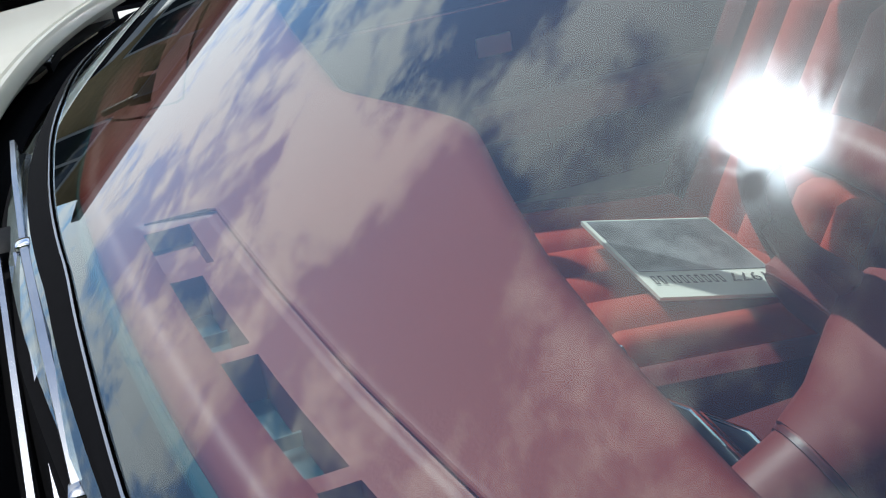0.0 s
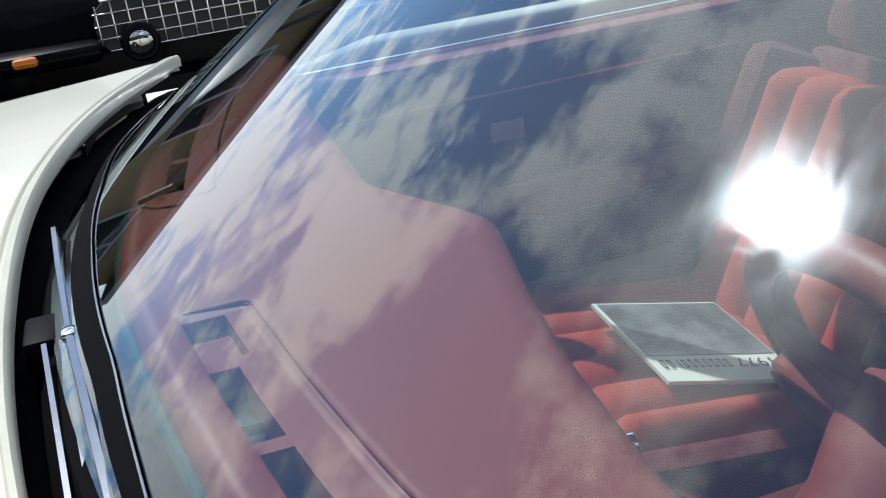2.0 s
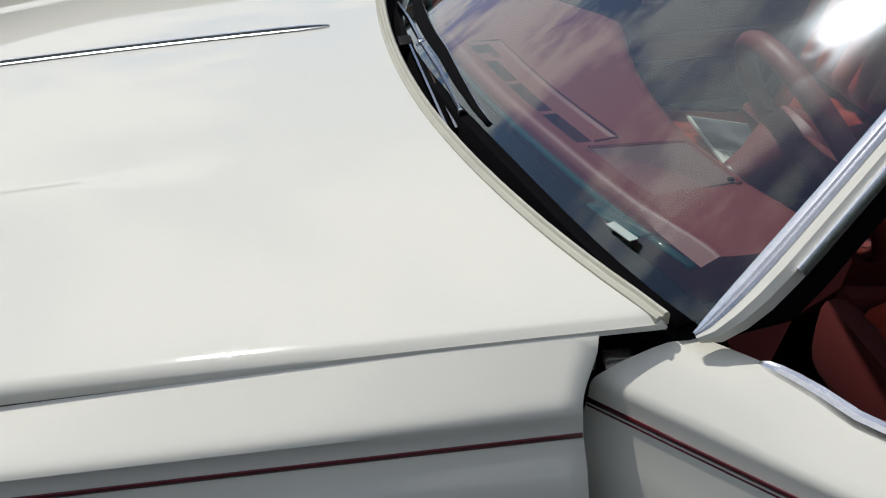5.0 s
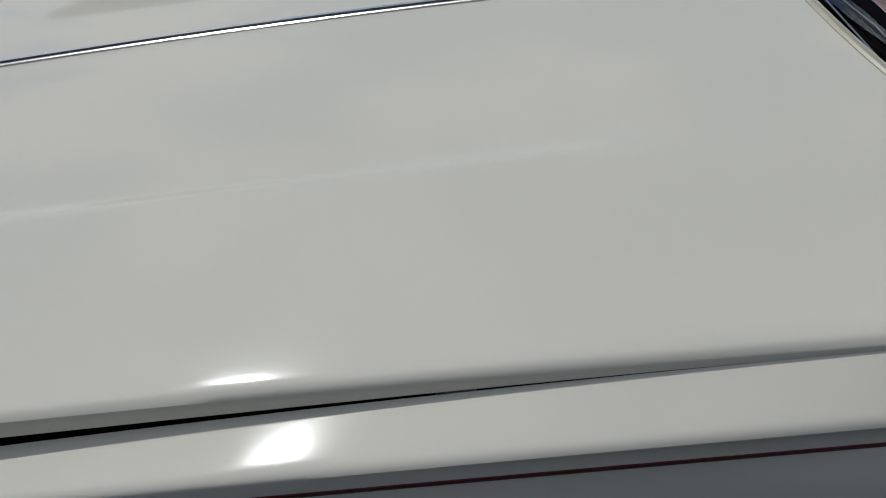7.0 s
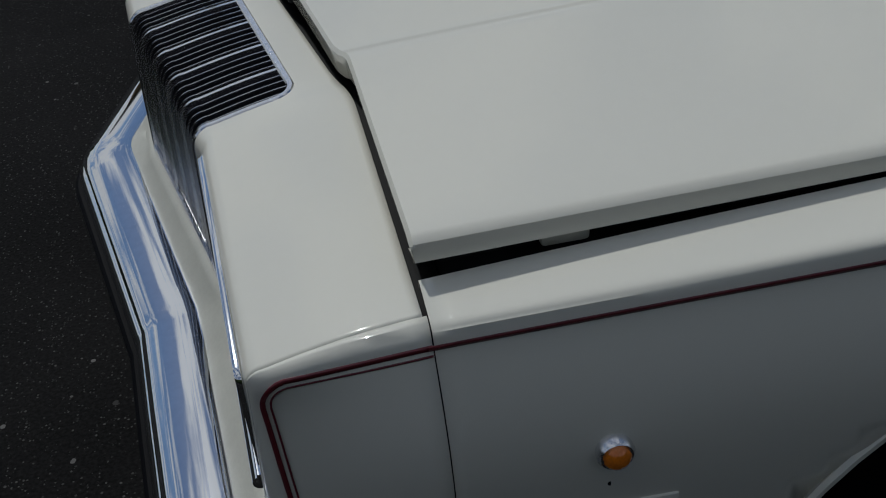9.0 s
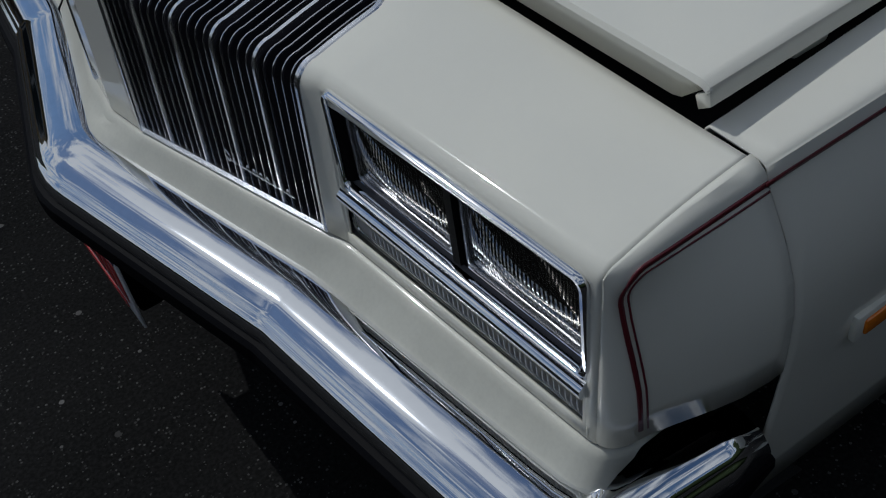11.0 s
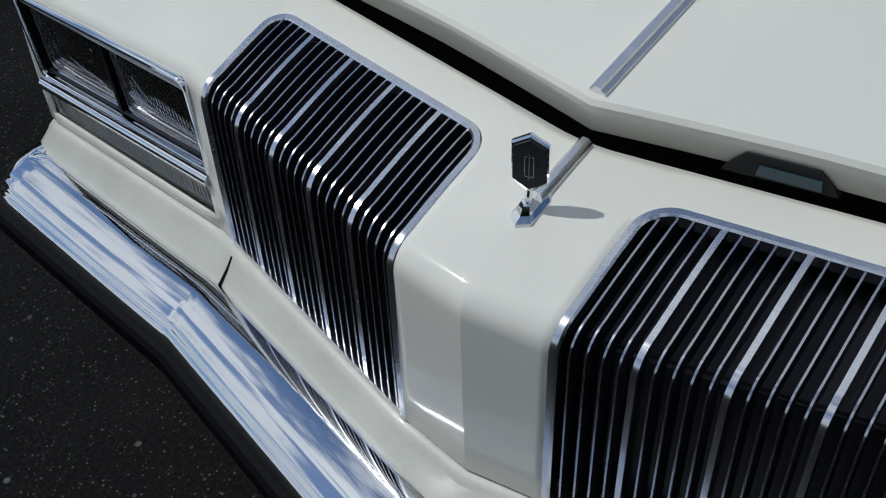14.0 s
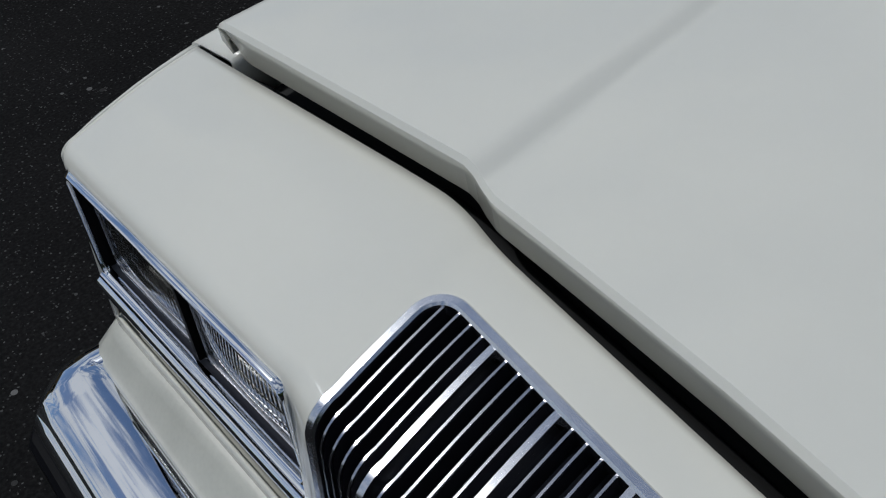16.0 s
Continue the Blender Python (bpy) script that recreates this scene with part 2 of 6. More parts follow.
ASPHALT = material("asphalt", (0.005, 0.005, 0.005), 0.9, spec=0.07, grain=0.75, grain_scale=130, blotch=0.35, blotch_scale=2.2, bump=0.9, bump_scale=140, second=(0.018, 0.0175, 0.017))


def add_stones(m, scale, share, color):
    """Scatters pale stone chips of uneven size over a material."""
    nt = m.node_tree
    b = nt.nodes["Principled BSDF"]
    before = b.inputs["Base Color"].links[0].from_socket
    co = nt.nodes.new("ShaderNodeTexCoord")
    vo = nt.nodes.new("ShaderNodeTexVoronoi")
    vo.inputs["Scale"].default_value = scale
    nt.links.new(co.outputs["Object"], vo.inputs["Vector"])
    sp = nt.nodes.new("ShaderNodeSeparateColor")
    nt.links.new(vo.outputs["Color"], sp.inputs[0])
    size = nt.nodes.new("ShaderNodeMapRange")
    size.inputs["From Min"].default_value = 1.0 - share
    size.inputs["From Max"].default_value = 1.0
    size.inputs["To Max"].default_value = 0.42
    nt.links.new(sp.outputs[0], size.inputs["Value"])
    less = nt.nodes.new("ShaderNodeMath")
    less.operation = "LESS_THAN"
    nt.links.new(vo.outputs["Distance"], less.inputs[0])
    nt.links.new(size.outputs[0], less.inputs[1])
    amount = nt.nodes.new("ShaderNodeMath")
    amount.operation = "MULTIPLY"
    nt.links.new(less.outputs[0], amount.inputs[0])
    nt.links.new(sp.outputs[1], amount.inputs[1])
    mix = nt.nodes.new("ShaderNodeMix")
    mix.data_type = "RGBA"
    mix.inputs["B"].default_value = (*color, 1)
    nt.links.new(amount.outputs[0], mix.inputs["Factor"])
    nt.links.new(before, mix.inputs["A"])
    nt.links.new(mix.outputs["Result"], b.inputs["Base Color"])


add_stones(ASPHALT, 150, 0.5, (0.09, 0.088, 0.084))
add_stones(ASPHALT, 55, 0.03, (0.15, 0.146, 0.14))
COWL_BLACK = material("matt_black_cowl", (0.004, 0.004, 0.005), 0.9, spec=0.05, grain=0.4)
TAG = material("pale_green_tag", (0.36, 0.42, 0.38), 0.5, blotch=0.2, blotch_scale=40)
TAUPE = material("taupe_plastic", (0.20, 0.15, 0.125), 0.4, blotch=0.2)
TEAL_GLASS_EDGE = material("green_glass_edge", (0.022, 0.075, 0.08), 0.1, coat=0.6, blotch=0.2)
GLASS = glass_material("windshield_glass", (0.76, 0.89, 0.89), 2.3, cast=(0.92, 1.0, 1.02))
LENS_GLASS = glass_material("headlamp_glass", (0.90, 0.90, 0.88), 2.0, 0.015, 0.02)
PLATE_WHITE = material("plate_white", (0.6, 0.6, 0.6), 0.35, blotch=0.2)
PLATE_RED = material("plate_red", (0.42, 0.03, 0.03), 0.35, blotch=0.2)
PLATE_BLUE = material("plate_blue", (0.02, 0.03, 0.10), 0.35, blotch=0.2)
SIDING = material("tan_siding", (0.30, 0.21, 0.10), 0.7, grain=0.3, grain_scale=8, blotch=0.35, blotch_scale=0.6, bump=0.1, bump_scale=40)
FASCIA = material("pale_grey_boards", (0.42, 0.41, 0.39), 0.6, grain=0.2, grain_scale=12, blotch=0.3, blotch_scale=1.0)
DARK_PANE = material("dark_window_pane", (0.02, 0.025, 0.03), 0.08, spec=0.6, blotch=0.3)
BLACK_PAINT = material("black_car_paint", (0.0015, 0.0015, 0.003), 0.35, coat=0.06, spec=0.06, blotch=0.2)
FOLIAGE = material("backdrop_foliage", (0.035, 0.05, 0.02), 0.9, spec=0.1, grain=0.6, grain_scale=1.2, blotch=0.6, blotch_scale=0.25, second=(0.01, 0.014, 0.008))


# ---- mesh helpers ----
def finish(bm, smooth=True, angle=35):
    bmesh.ops.remove_doubles(bm, verts=bm.verts, dist=1e-5)
    bmesh.ops.recalc_face_normals(bm, faces=bm.faces)
    if smooth:
        for face in bm.faces:
            face.smooth = True
        for e in bm.edges:
            if len(e.link_faces) == 2 and e.calc_face_angle(0) > radians(angle):
                e.smooth = False
    return bm


def part(name, bm, mat, parent=None, label="", smooth=True, solid=0.0, angle=35):
    """Links a bmesh as one mesh object under a thing or a part."""
    finish(bm, smooth, angle)
    me = bpy.data.meshes.new(name)
    bm.to_mesh(me)
    bm.free()
    me.materials.append(mat)
    ob = new(name, me)
    if parent is not None:
        ob.parent = parent
    if label:
        tagged(ob, label)
    if solid:
        md = ob.modifiers.new("thickness", "SOLIDIFY")
        md.thickness = solid
        md.offset = 0
    return ob


def facing(ob, way):
    """Turns an open sheet so that its faces look the given way."""
    me = ob.data
    if sum(Vector(p.normal).dot(Vector(way)) * p.area for p in me.polygons) < 0:
        me.flip_normals()
    return ob


def grid(rows):
    """A sheet through rows of points, all rows of one length."""
    bm = bmesh.new()
    vs = [[bm.verts.new(p) for p in row] for row in rows]
    for a, b in zip(vs, vs[1:]):
        for k in range(len(a) - 1):
            try:
                bm.faces.new((a[k], a[k + 1], b[k + 1], b[k]))
            except ValueError:
                pass
    return bm


def closed_loft(rows, cap=True):
    """A solid through closed rings of points."""
    bm = bmesh.new()
    vs = [[bm.verts.new(p) for p in row] for row in rows]
    n = len(vs[0])
    for a, b in zip(vs, vs[1:]):
        for k in range(n):
            bm.faces.new((a[k], a[(k + 1) % n], b[(k + 1) % n], b[k]))
    if cap:
        bm.faces.new(vs[0])
        bm.faces.new(vs[-1][::-1])
    return bm


def sweep(path, profile, up=(0, 0, 1), closed=True, cap=True, scale=None):
    """Sweeps a profile of (side, up) offsets along a path."""
    path = [Vector(p) for p in path]
    rows = []
    for k, p in enumerate(path):
        t = (path[min(k + 1, len(path) - 1)] - path[max(k - 1, 0)]).normalized()
        u = up[k] if isinstance(up, list) else up
        s = t.cross(Vector(u)).normalized()
        v = s.cross(t).normalized()
        f = scale[k] if scale else 1.0
        rows.append([p + s * (a * f) + v * (b * f) for a, b in profile])
    return closed_loft(rows, cap) if closed else grid(rows)


def circle(r, n=10):
    return [(r * math.cos(2 * math.pi * k / n), r * math.sin(2 * math.pi * k / n)) for k in range(n)]


def box(bm, c, s, bevel=0.0, m=None):
    """Adds a box with bevelled edges to bm."""
    r = bmesh.ops.create_cube(bm, size=1.0)
    vs = r["verts"]
    bmesh.ops.scale(bm, vec=s, verts=vs)
    bmesh.ops.translate(bm, vec=c, verts=vs)
    if bevel:
        es = list({e for v in vs for e in v.link_edges})
        out = bmesh.ops.bevel(bm, geom=es, offset=bevel, segments=2, affect="EDGES", profile=0.5)
        vs = list({v for f in out["faces"] for v in f.verts} | {v for v in vs if v.is_valid})
    if m is not None:
        bmesh.ops.transform(bm, matrix=m, verts=[v for v in vs if v.is_valid])
    return bm


def a_box(c, s, bevel=0.0, m=None):
    return box(bmesh.new(), c, s, bevel, m)


def lerp(x, pts):
    """Straight-line interpolation through (x, value) pairs."""
    return float(np.interp(x, [p[0] for p in pts], [p[1] for p in pts]))


def quad(x, a, b, c):
    """The parabola through three (x, value) pairs."""
    (x0, y0), (x1, y1), (x2, y2) = a, b, c
    return (y0 * (x - x1) * (x - x2) / ((x0 - x1) * (x0 - x2)) + y1 * (x - x0) * (x - x2) / ((x1 - x0) * (x1 - x2))
            + y2 * (x - x0) * (x - x1) / ((x2 - x0) * (x2 - x1)))


def smooth01(t):
    t = min(1.0, max(0.0, t))
    return t * t * (3 - 2 * t)


def spaced(a, b, n):
    return [a + (b - a) * k / (n - 1) for k in range(n)]


def thing(name, label, category, at=(0, 0, 0), group=""):
    e = new(name)
    e.location = at
    e.empty_display_size = 0.1
    return tagged(e, label, category, group)


# ---- ground ----
bm = bmesh.new()
for x0, x1, y0, y1 in ((-400, 400, -400, 400),):
    bm.faces.new([bm.verts.new(p) for p in ((x0, y0, 0), (x1, y0, 0), (x1, y1, 0), (x0, y1, 0))])
tagged(part("ground", bm, ASPHALT), "dark worn asphalt of the car park", "ground", kind="structure")

# unseen tree ring that closes the car park, raised to darken the driver's flank
rows = []
for k in range(721):
    g = 2 * math.pi * (k % 720) / 720
    cx, cy = math.cos(g), math.sin(g)
    r = 45 + 2.0 * math.sin(5 * g)
    top = max(2.6, 7.4 - 6.2 * max(0.0, math.sin(g)) + 14.0 * max(0.0, -math.sin(g)) ** 1.5) + 1.2 * noise.noise((cx * 4, cy * 4, 0.3)) + 0.9 * noise.noise((cx * 14, cy * 14, 1.7)) + 0.7 * noise.noise((cx * 60, cy * 60, 2.9))
    rows.append([(r * cx, r * cy, -0.05), (r * cx * 0.985, r * cy * 0.985, top * 0.55), (r * cx, r * cy, top)])
tagged(part("backdrop", grid(rows), FOLIAGE, solid=0.3), "unseen dark tree line added round the car park to darken reflections and flank", "trees", kind="structure")



# long low building beyond, seen in the windshield alone
def low_building():
    b = thing("building", "low tan building with lap siding, dark windows and a flat roof", "building", (9.0, 17.0, 0))

    def kid(name, bm, mat, parent=b, label=""):
        ob = part(name, bm, mat, parent, label)
        if parent is b:
            ob.matrix_parent_inverse = Matrix.Translation((-9.0, -17.0, 0))
        return ob

    kid("wall", a_box((9.4, 17.0, 1.85), (27.2, 5.8, 3.7)), SIDING, label="tan wall")
    for k in range(18):
        kid("siding_board", a_box((9.4, 14.085, 0.12 + 0.2 * k), (27.2, 0.03, 0.19), 0.006), SIDING)
    kid("roof", a_box((9.4, 16.9, 3.82), (28.0, 6.6, 0.22), 0.03), FASCIA, label="flat roof with a pale grey edge")
    for x in (-3.0, 0.4, 3.0, 7.5, 11.5, 16.0, 20.0):
        w = kid("window", a_box((x, 14.05, 2.0), (1.7, 0.08, 1.5), 0.01), FASCIA, label="window in a pale grey frame")
        for q in (-0.41, 0.41):
            part("pane", a_box((x + q, 14.0, 2.0), (0.72, 0.03, 1.32), 0.004), DARK_PANE, w, "dark pane")
    for x in (-1.2, 5.4, 13.8):
        v = kid("vent", a_box((x, 14.05, 3.25), (1.3, 0.06, 0.6), 0.01), FASCIA, label="louvred wall vent")
        for k in range(6):
            part("louvre", a_box((x, 14.0, 3.02 + 0.09 * k), (1.2, 0.05, 0.035), 0.004), SIDING, v)
    kid("post", a_box((1.75, 13.8, 1.85), (0.14, 0.14, 3.7), 0.01), GRILLE_BLACK, label="dark post under the roof edge")


low_building()

# ---- the cream car ----
car = thing("car", "cream vintage coupe with red interior, hood ajar, driver's door open", "car", (0.9, 0, 0))


def own(ob):
    """Keeps a part where it was built in the world once it hangs under the car."""
    ob.matrix_parent_inverse = car.matrix_basis.inverted()
    return ob


def body(name, bm, mat, label="", **kw):
    return own(part(name, bm, mat, car, label, **kw))


# hood: centre ridge, crease and edge lines along the car
def hood_front(y):
    a = abs(y)
    return lerp(a, [(0, 0.105), (0.2, 0.147), (0.435, 0.188), (0.450, 0.194), (0.466, 0.200), (0.482, 0.2035), (0.82, 0.217)])


def hood_rear(y):
    return 1.575 + 0.20 * (abs(y) / 0.87) ** 2.2


def hood_edge(x):
    return quad(x, (0.216, 0.821), (1.0, 0.826), (1.79, 0.876))


def twist(x, y):
    """The passenger's side of the body stands a little higher towards the rear."""
    return 0.055 * max(0.0, y / 0.876) * smooth01((x - 0.55) / 0.55)


def hood_z(x, y):
    a = abs(y)
    zc = quad(x, (0.11, 0.903), (0.9, 0.959), (1.58, 0.980))
    zk = quad(x, (0.206, 0.890), (0.8, 0.919), (1.5, 0.948))
    ze = quad(x, (0.216, 0.872), (1.0, 0.884), (1.79, 0.916))
    e = hood_edge(x)
    # a shallow step up outwards along the crease, then nearly flat to a rolled edge
    step = smooth01((a - 0.443 + 0.12 * smooth01((x - 1.12) / 0.4)) / (0.030 + 0.30 * smooth01((x - 1.12) / 0.4)))
    if a < 0.46:
        t = a / 0.46
        z = zc + (zk - 0.001 - zc) * (0.35 * t + 0.65 * t * t)
    else:
        t = (a - 0.46) / (e - 0.46)
        z = zk - 0.001 + (ze - zk - 0.0052) * (0.94 * t + 0.06 * max(0.0, t) ** 60)
    z += 0.0062 * step + twist(x, y)
    return z


LIP = 0.037
rows = []
us = sorted(set(spaced(-1, 1, 41) + [s * (q / 0.83) for s in (-1, 1) for q in (0.43, 0.438, 0.445, 0.452, 0.459, 0.466, 0.473, 0.48, 0.49, 0.765, 0.782, 0.800, 0.812, 0.820, 0.826)]))
for k in range(-2, 38):
    row = []
    v = max(k, 0) / 35.0
    v = min(v, 1.0)
    for u in us:
        y = u * 0.83
        x0 = hood_front(y)
        x1 = hood_rear(u * 0.876)
        x = x0 + (x1 - x0) * v
        y = u * hood_edge(x)
        z = hood_z(x, y)
        if k == -1:
            z -= 0.004
            x -= 0.003
        if k == -2:
            z -= (LIP - 0.003) * min(1.0, 0.10 + (1 - abs(u)) / 0.045)
            x += 0.001
        if k == 36:
            z -= 0.004
            x += 0.004
        if k == 37:
            z -= 0.02 - 0.014 * (abs(u) > 0.97)
            x += 0.003
        row.append((x, y, z))
    first, last = row[0], row[-1]
    # folded flange along each side, deeper towards the front, turned in underneath
    deep = 0.007 + 0.014 * smooth01((1.75 - first[0]) / 1.5)
    if k < 0 or k > 35:
        deep = 0.002
    fold = [(0.0015, -0.003), (0.003, -deep * 0.5), (0.004, -deep), (-0.010, -deep - 0.009)]
    row = [(first[0], first[1] - a, first[2] + b) for a, b in fold[::-1]] + row[1:-1] + [(last[0], last[1] + a, last[2] + b) for a, b in fold]
    rows.append(row)
hood = body("hood", grid(rows), PAINT, "cream white hood standing ajar at the front", solid=0.003)
# inner panel under the hood, set back from its edges, coloured as its shade
rows = []
for v in spaced(0.02, 0.97, 8):
    row = []
    for u in spaced(-0.97, 0.97, 13):
        x = hood_front(u * 0.83) + (hood_rear(u * 0.876) - hood_front(u * 0.83)) * v
        y = u * hood_edge(x)
        row.append((x, y, hood_z(x, y) - 0.05))
    rows.append(row)
part("inner_panel", grid(rows), DARK, hood, "hood underside darkened for the shade beneath it", solid=0.004)
# weatherstrip lumps under the hood edge
for x, w in ((0.365, 0.05), (0.96, 0.045)):
    for s in (-1, 1):
        bm = a_box((x, s * (hood_edge(x) - 0.012), hood_z(x, s * hood_edge(x)) - 0.034), (w, 0.014, 0.016), 0.005)
        part("rubber_bumper", bm, FILLER, hood, "worn grey rubber stop")
# hood moulding with its tapering rear end
path = [(x, 0, hood_z(x, 0) + 0.003) for x in spaced(0.112, 1.40, 24)]
bm = sweep(path, [(-0.0095, -0.003), (-0.009, 0.001), (-0.0045, 0.0025), (-0.0035, 0.006), (0.0035, 0.006), (0.0045, 0.0025), (0.009, 0.001), (0.0095, -0.003)])
part("moulding", bm, TRIM, hood, "bright centre moulding")
path = [(x, 0, hood_z(x, 0) + 0.003) for x in (1.40, 1.44, 1.472, 1.489)]
rows = []
for (x, y, z), f in zip(path, (1.0, 0.9, 0.55, 0.08)):
    rows.append([(x, a * f, z + b * (0.4 + 0.6 * f)) for a, b in ((-0.0095, -0.003), (-0.009, 0.001), (-0.0045, 0.0025), (-0.0035, 0.006), (0.0035, 0.006), (0.0045, 0.0025), (0.009, 0.001), (0.0095, -0.003))])
part("moulding_tip", closed_loft(rows), TRIM, hood, "bright pointed moulding tip")
# rolled rear lip
path = []
for u in spaced(-1, 1, 49):
    y = u * 0.873
    x = hood_rear(y)
    path.append((x + 0.005, y, hood_z(x, y) + 0.001))
bm = sweep(path, [(-0.011, -0.006), (-0.010, 0.002), (-0.006, 0.0045), (-0.004, 0.002), (-0.001, 0.002), (0.001, 0.005), (0.005, 0.0045), (0.008, 0.0), (0.008, -0.012)])
part("rear_lip", bm, CREAM_TRIM, hood, "pale rolled trim along the hood's rear edge")


# nose: the header panel that wraps from the bumper over the front to the hood
def soft(a, pts, d=0.03):
    """lerp with its kinks rounded."""
    return sum(lerp(abs(a + d * k / 4.0), pts) for k in range(-4, 5)) / 9.0


def nose(y):
    """Front profile at y, from the bottom over the fold to the hood: x and z."""
    a = abs(y)
    xb = lerp(a, [(0, -0.114), (0.09, -0.103), (0.437, -0.013), (0.47, -0.002), (0.865, 0.030), (0.885, 0.036), (0.897, 0.05), (0.90, 0.07)])
    zb = lerp(a, [(0, 0.587), (0.09, 0.592), (0.437, 0.582), (0.47, 0.580), (0.87, 0.567), (0.90, 0.564)])
    lean = 0.012
    r = soft(a, [(0, 0.03), (0.44, 0.03), (0.47, 0.022), (0.9, 0.02)])
    zt = soft(a, [(0, 0.828), (0.09, 0.827), (0.42, 0.812), (0.47, 0.816), (0.87, 0.799), (0.9, 0.797)], 0.02)
    xr = soft(a, [(0, 0.094), (0.43, 0.183), (0.48, 0.199), (0.82, 0.211), (0.9, 0.213)])
    zr = soft(a, [(0, 0.858), (0.40, 0.845), (0.43, 0.844), (0.475, 0.848), (0.55, 0.845), (0.82, 0.827), (0.9, 0.824)], 0.02)
    xt = xb + lean
    pts = [(xb + (xt - xb) * k / 5, zb + (zt - r - zb) * k / 5) for k in range(6)]
    for k in range(1, 7):
        g = math.pi / 2 * k / 6
        pts.append((xt + r - r * math.cos(g), zt - r + r * math.sin(g)))
    x0, z0 = pts[-1]
    for k in range(1, 9):
        t = k / 8
        pts.append((x0 + (xr - x0) * t, z0 + (zr - z0) * t + 0.004 * math.sin(math.pi * t)))
    return pts


def nose_at(y, s, out=0.0):
    """The point at s (0 bottom, 1 hood edge, by index) of the profile, moved out of the surface."""
    p = nose(y)
    n = len(p) - 1
    f = min(max(s, 0), 1) * n
    i = min(int(f), n - 1)
    t = f - i
    x = p[i][0] + (p[i + 1][0] - p[i][0]) * t
    z = p[i][1] + (p[i + 1][1] - p[i][1]) * t
    a, b = max(i - 1, 0), min(i + 2, n)
    dx, dz = p[b][0] - p[a][0], p[b][1] - p[a][1]
    ln = math.hypot(dx, dz) or 1
    return Vector((x - dz / ln * out, y, z + dx / ln * out))


def nose_s(y, x):
    """The s on the top of the profile that lies at x."""
    p = nose(y)
    n = len(p) - 1
    for i in range(11, n):
        if p[i + 1][0] >= x:
            return (i + (x - p[i][0]) / (p[i + 1][0] - p[i][0])) / n
    return 1.0


def nose_patch(ys, s0, s1, n=20, out=0.0):
    return grid([[nose_at(y, (s0(y) if callable(s0) else s0) + ((s1(y) if callable(s1) else s1) - (s0(y) if callable(s0) else s0)) * k / n, out) for k in range(n + 1)] for y in ys])


GI, GO = 0.087, 0.437  # inner and outer sides of each grille
SPAN = {-1: (0.087, 0.437), 1: (0.087, 0.437)}  # where those sides stand, driver's and passenger's


def gy(s, q):
    """The y of nominal place q on the grille of side s."""
    a, b = SPAN[s]
    return s * (a + (q - GI) / (GO - GI) * (b - a))


def gq(y):
    """The nominal place of y on its grille."""
    a, b = SPAN[-1 if y < 0 else 1]
    return GI + (abs(y) - a) / (b - a) * (GO - GI)


def grille_rear(y):
    a = gq(y)
    x = 0.0630 + (0.1340 - 0.0630) * (a - GI) / (GO - GI)
    for c, sgn in ((GI + 0.03, -1), (GO - 0.03, 1)):
        d = (a - c) * sgn
        if d > 0:
            x -= 0.03 - math.sqrt(max(0.0, 0.0009 - d * d))
    return x


def rear_s(y):
    return nose_s(y, grille_rear(y))


SF = 5 / 19.0   # end of the front face
ST = 11 / 19.0  # end of the fold
NOSE_END = 0.874


def nose_mesh():
    """The whole header panel in one sheet, left open where grilles and lamps stand."""
    half = sorted(set(spaced(0, GI, 8) + spaced(GI, GO, 40) + spaced(GO, 0.474, 8) + spaced(0.474, 0.53, 8) + spaced(0.53, 0.83, 14) + [0.85, 0.862, 0.868, NOSE_END]))
    ys = [-q for q in half[:0:-1]] + half
    moved = []
    for y in ys:
        a, b = SPAN[-1 if y < 0 else 1]
        moved.append(math.copysign(lerp(abs(y), [(0, 0), (GI, a), (GO, b), (0.474, 0.474), (1, 1)]), y))
    low, mid, top = spaced(0.0, SF, 6), 12, 8
    bm = bmesh.new()
    cols = []
    for y0, y in zip(ys, moved):
        r = rear_s(gy(-1 if y0 < 0 else 1, min(max(abs(y0), GI), GO)))
        ss = low + spaced(SF, r, mid + 1)[1:] + spaced(r, 1.0, top + 1)[1:]
        cols.append([bm.verts.new(nose_at(y, q)) for q in ss])
    for a, b, y0, y1 in zip(cols, cols[1:], ys, ys[1:]):
        m = abs(y0 + y1) / 2
        for k in range(len(a) - 1):
            if k < 5 and (GI < m < GO or 0.474 < m < 0.862):
                continue
            if 5 <= k < 5 + mid and GI < m < GO:
                continue
            bm.faces.new((a[k], a[k + 1], b[k + 1], b[k]))
    bmesh.ops.delete(bm, geom=[v for v in bm.verts if not v.link_faces], context="VERTS")
    return bm


nose_thing = body("nose_panel", nose_mesh(), PAINT, "cream white nose round grilles and lamps", solid=0.003)
for e in nose_thing.data.edges:
    if all(abs(nose_thing.data.vertices[k].co.y) < 1e-6 and nose_thing.data.vertices[k].co.z < 0.822 for k in e.vertices):
        e.use_edge_sharp = True
for s in (-1, 1):
    # returns of the panel behind the lamp bezels
    part("panel", nose_patch([s * q for q in spaced(0.470, 0.868, 14)], 4.72 / 19, SF, 3), PAINT, nose_thing, solid=0.002)
    for q0, q1 in ((0.470, 0.480), (0.857, 0.866)):
        part("panel", nose_patch([s * q for q in spaced(q0, q1, 3)], 0, SF, 5), PAINT, nose_thing, solid=0.002)
    # thin strip that closes the front under the lamps
    part("panel", nose_patch([s * q for q in spaced(0.472, 0.866, 12)], 0, 0.022, 2), PAINT, nose_thing, solid=0.003)

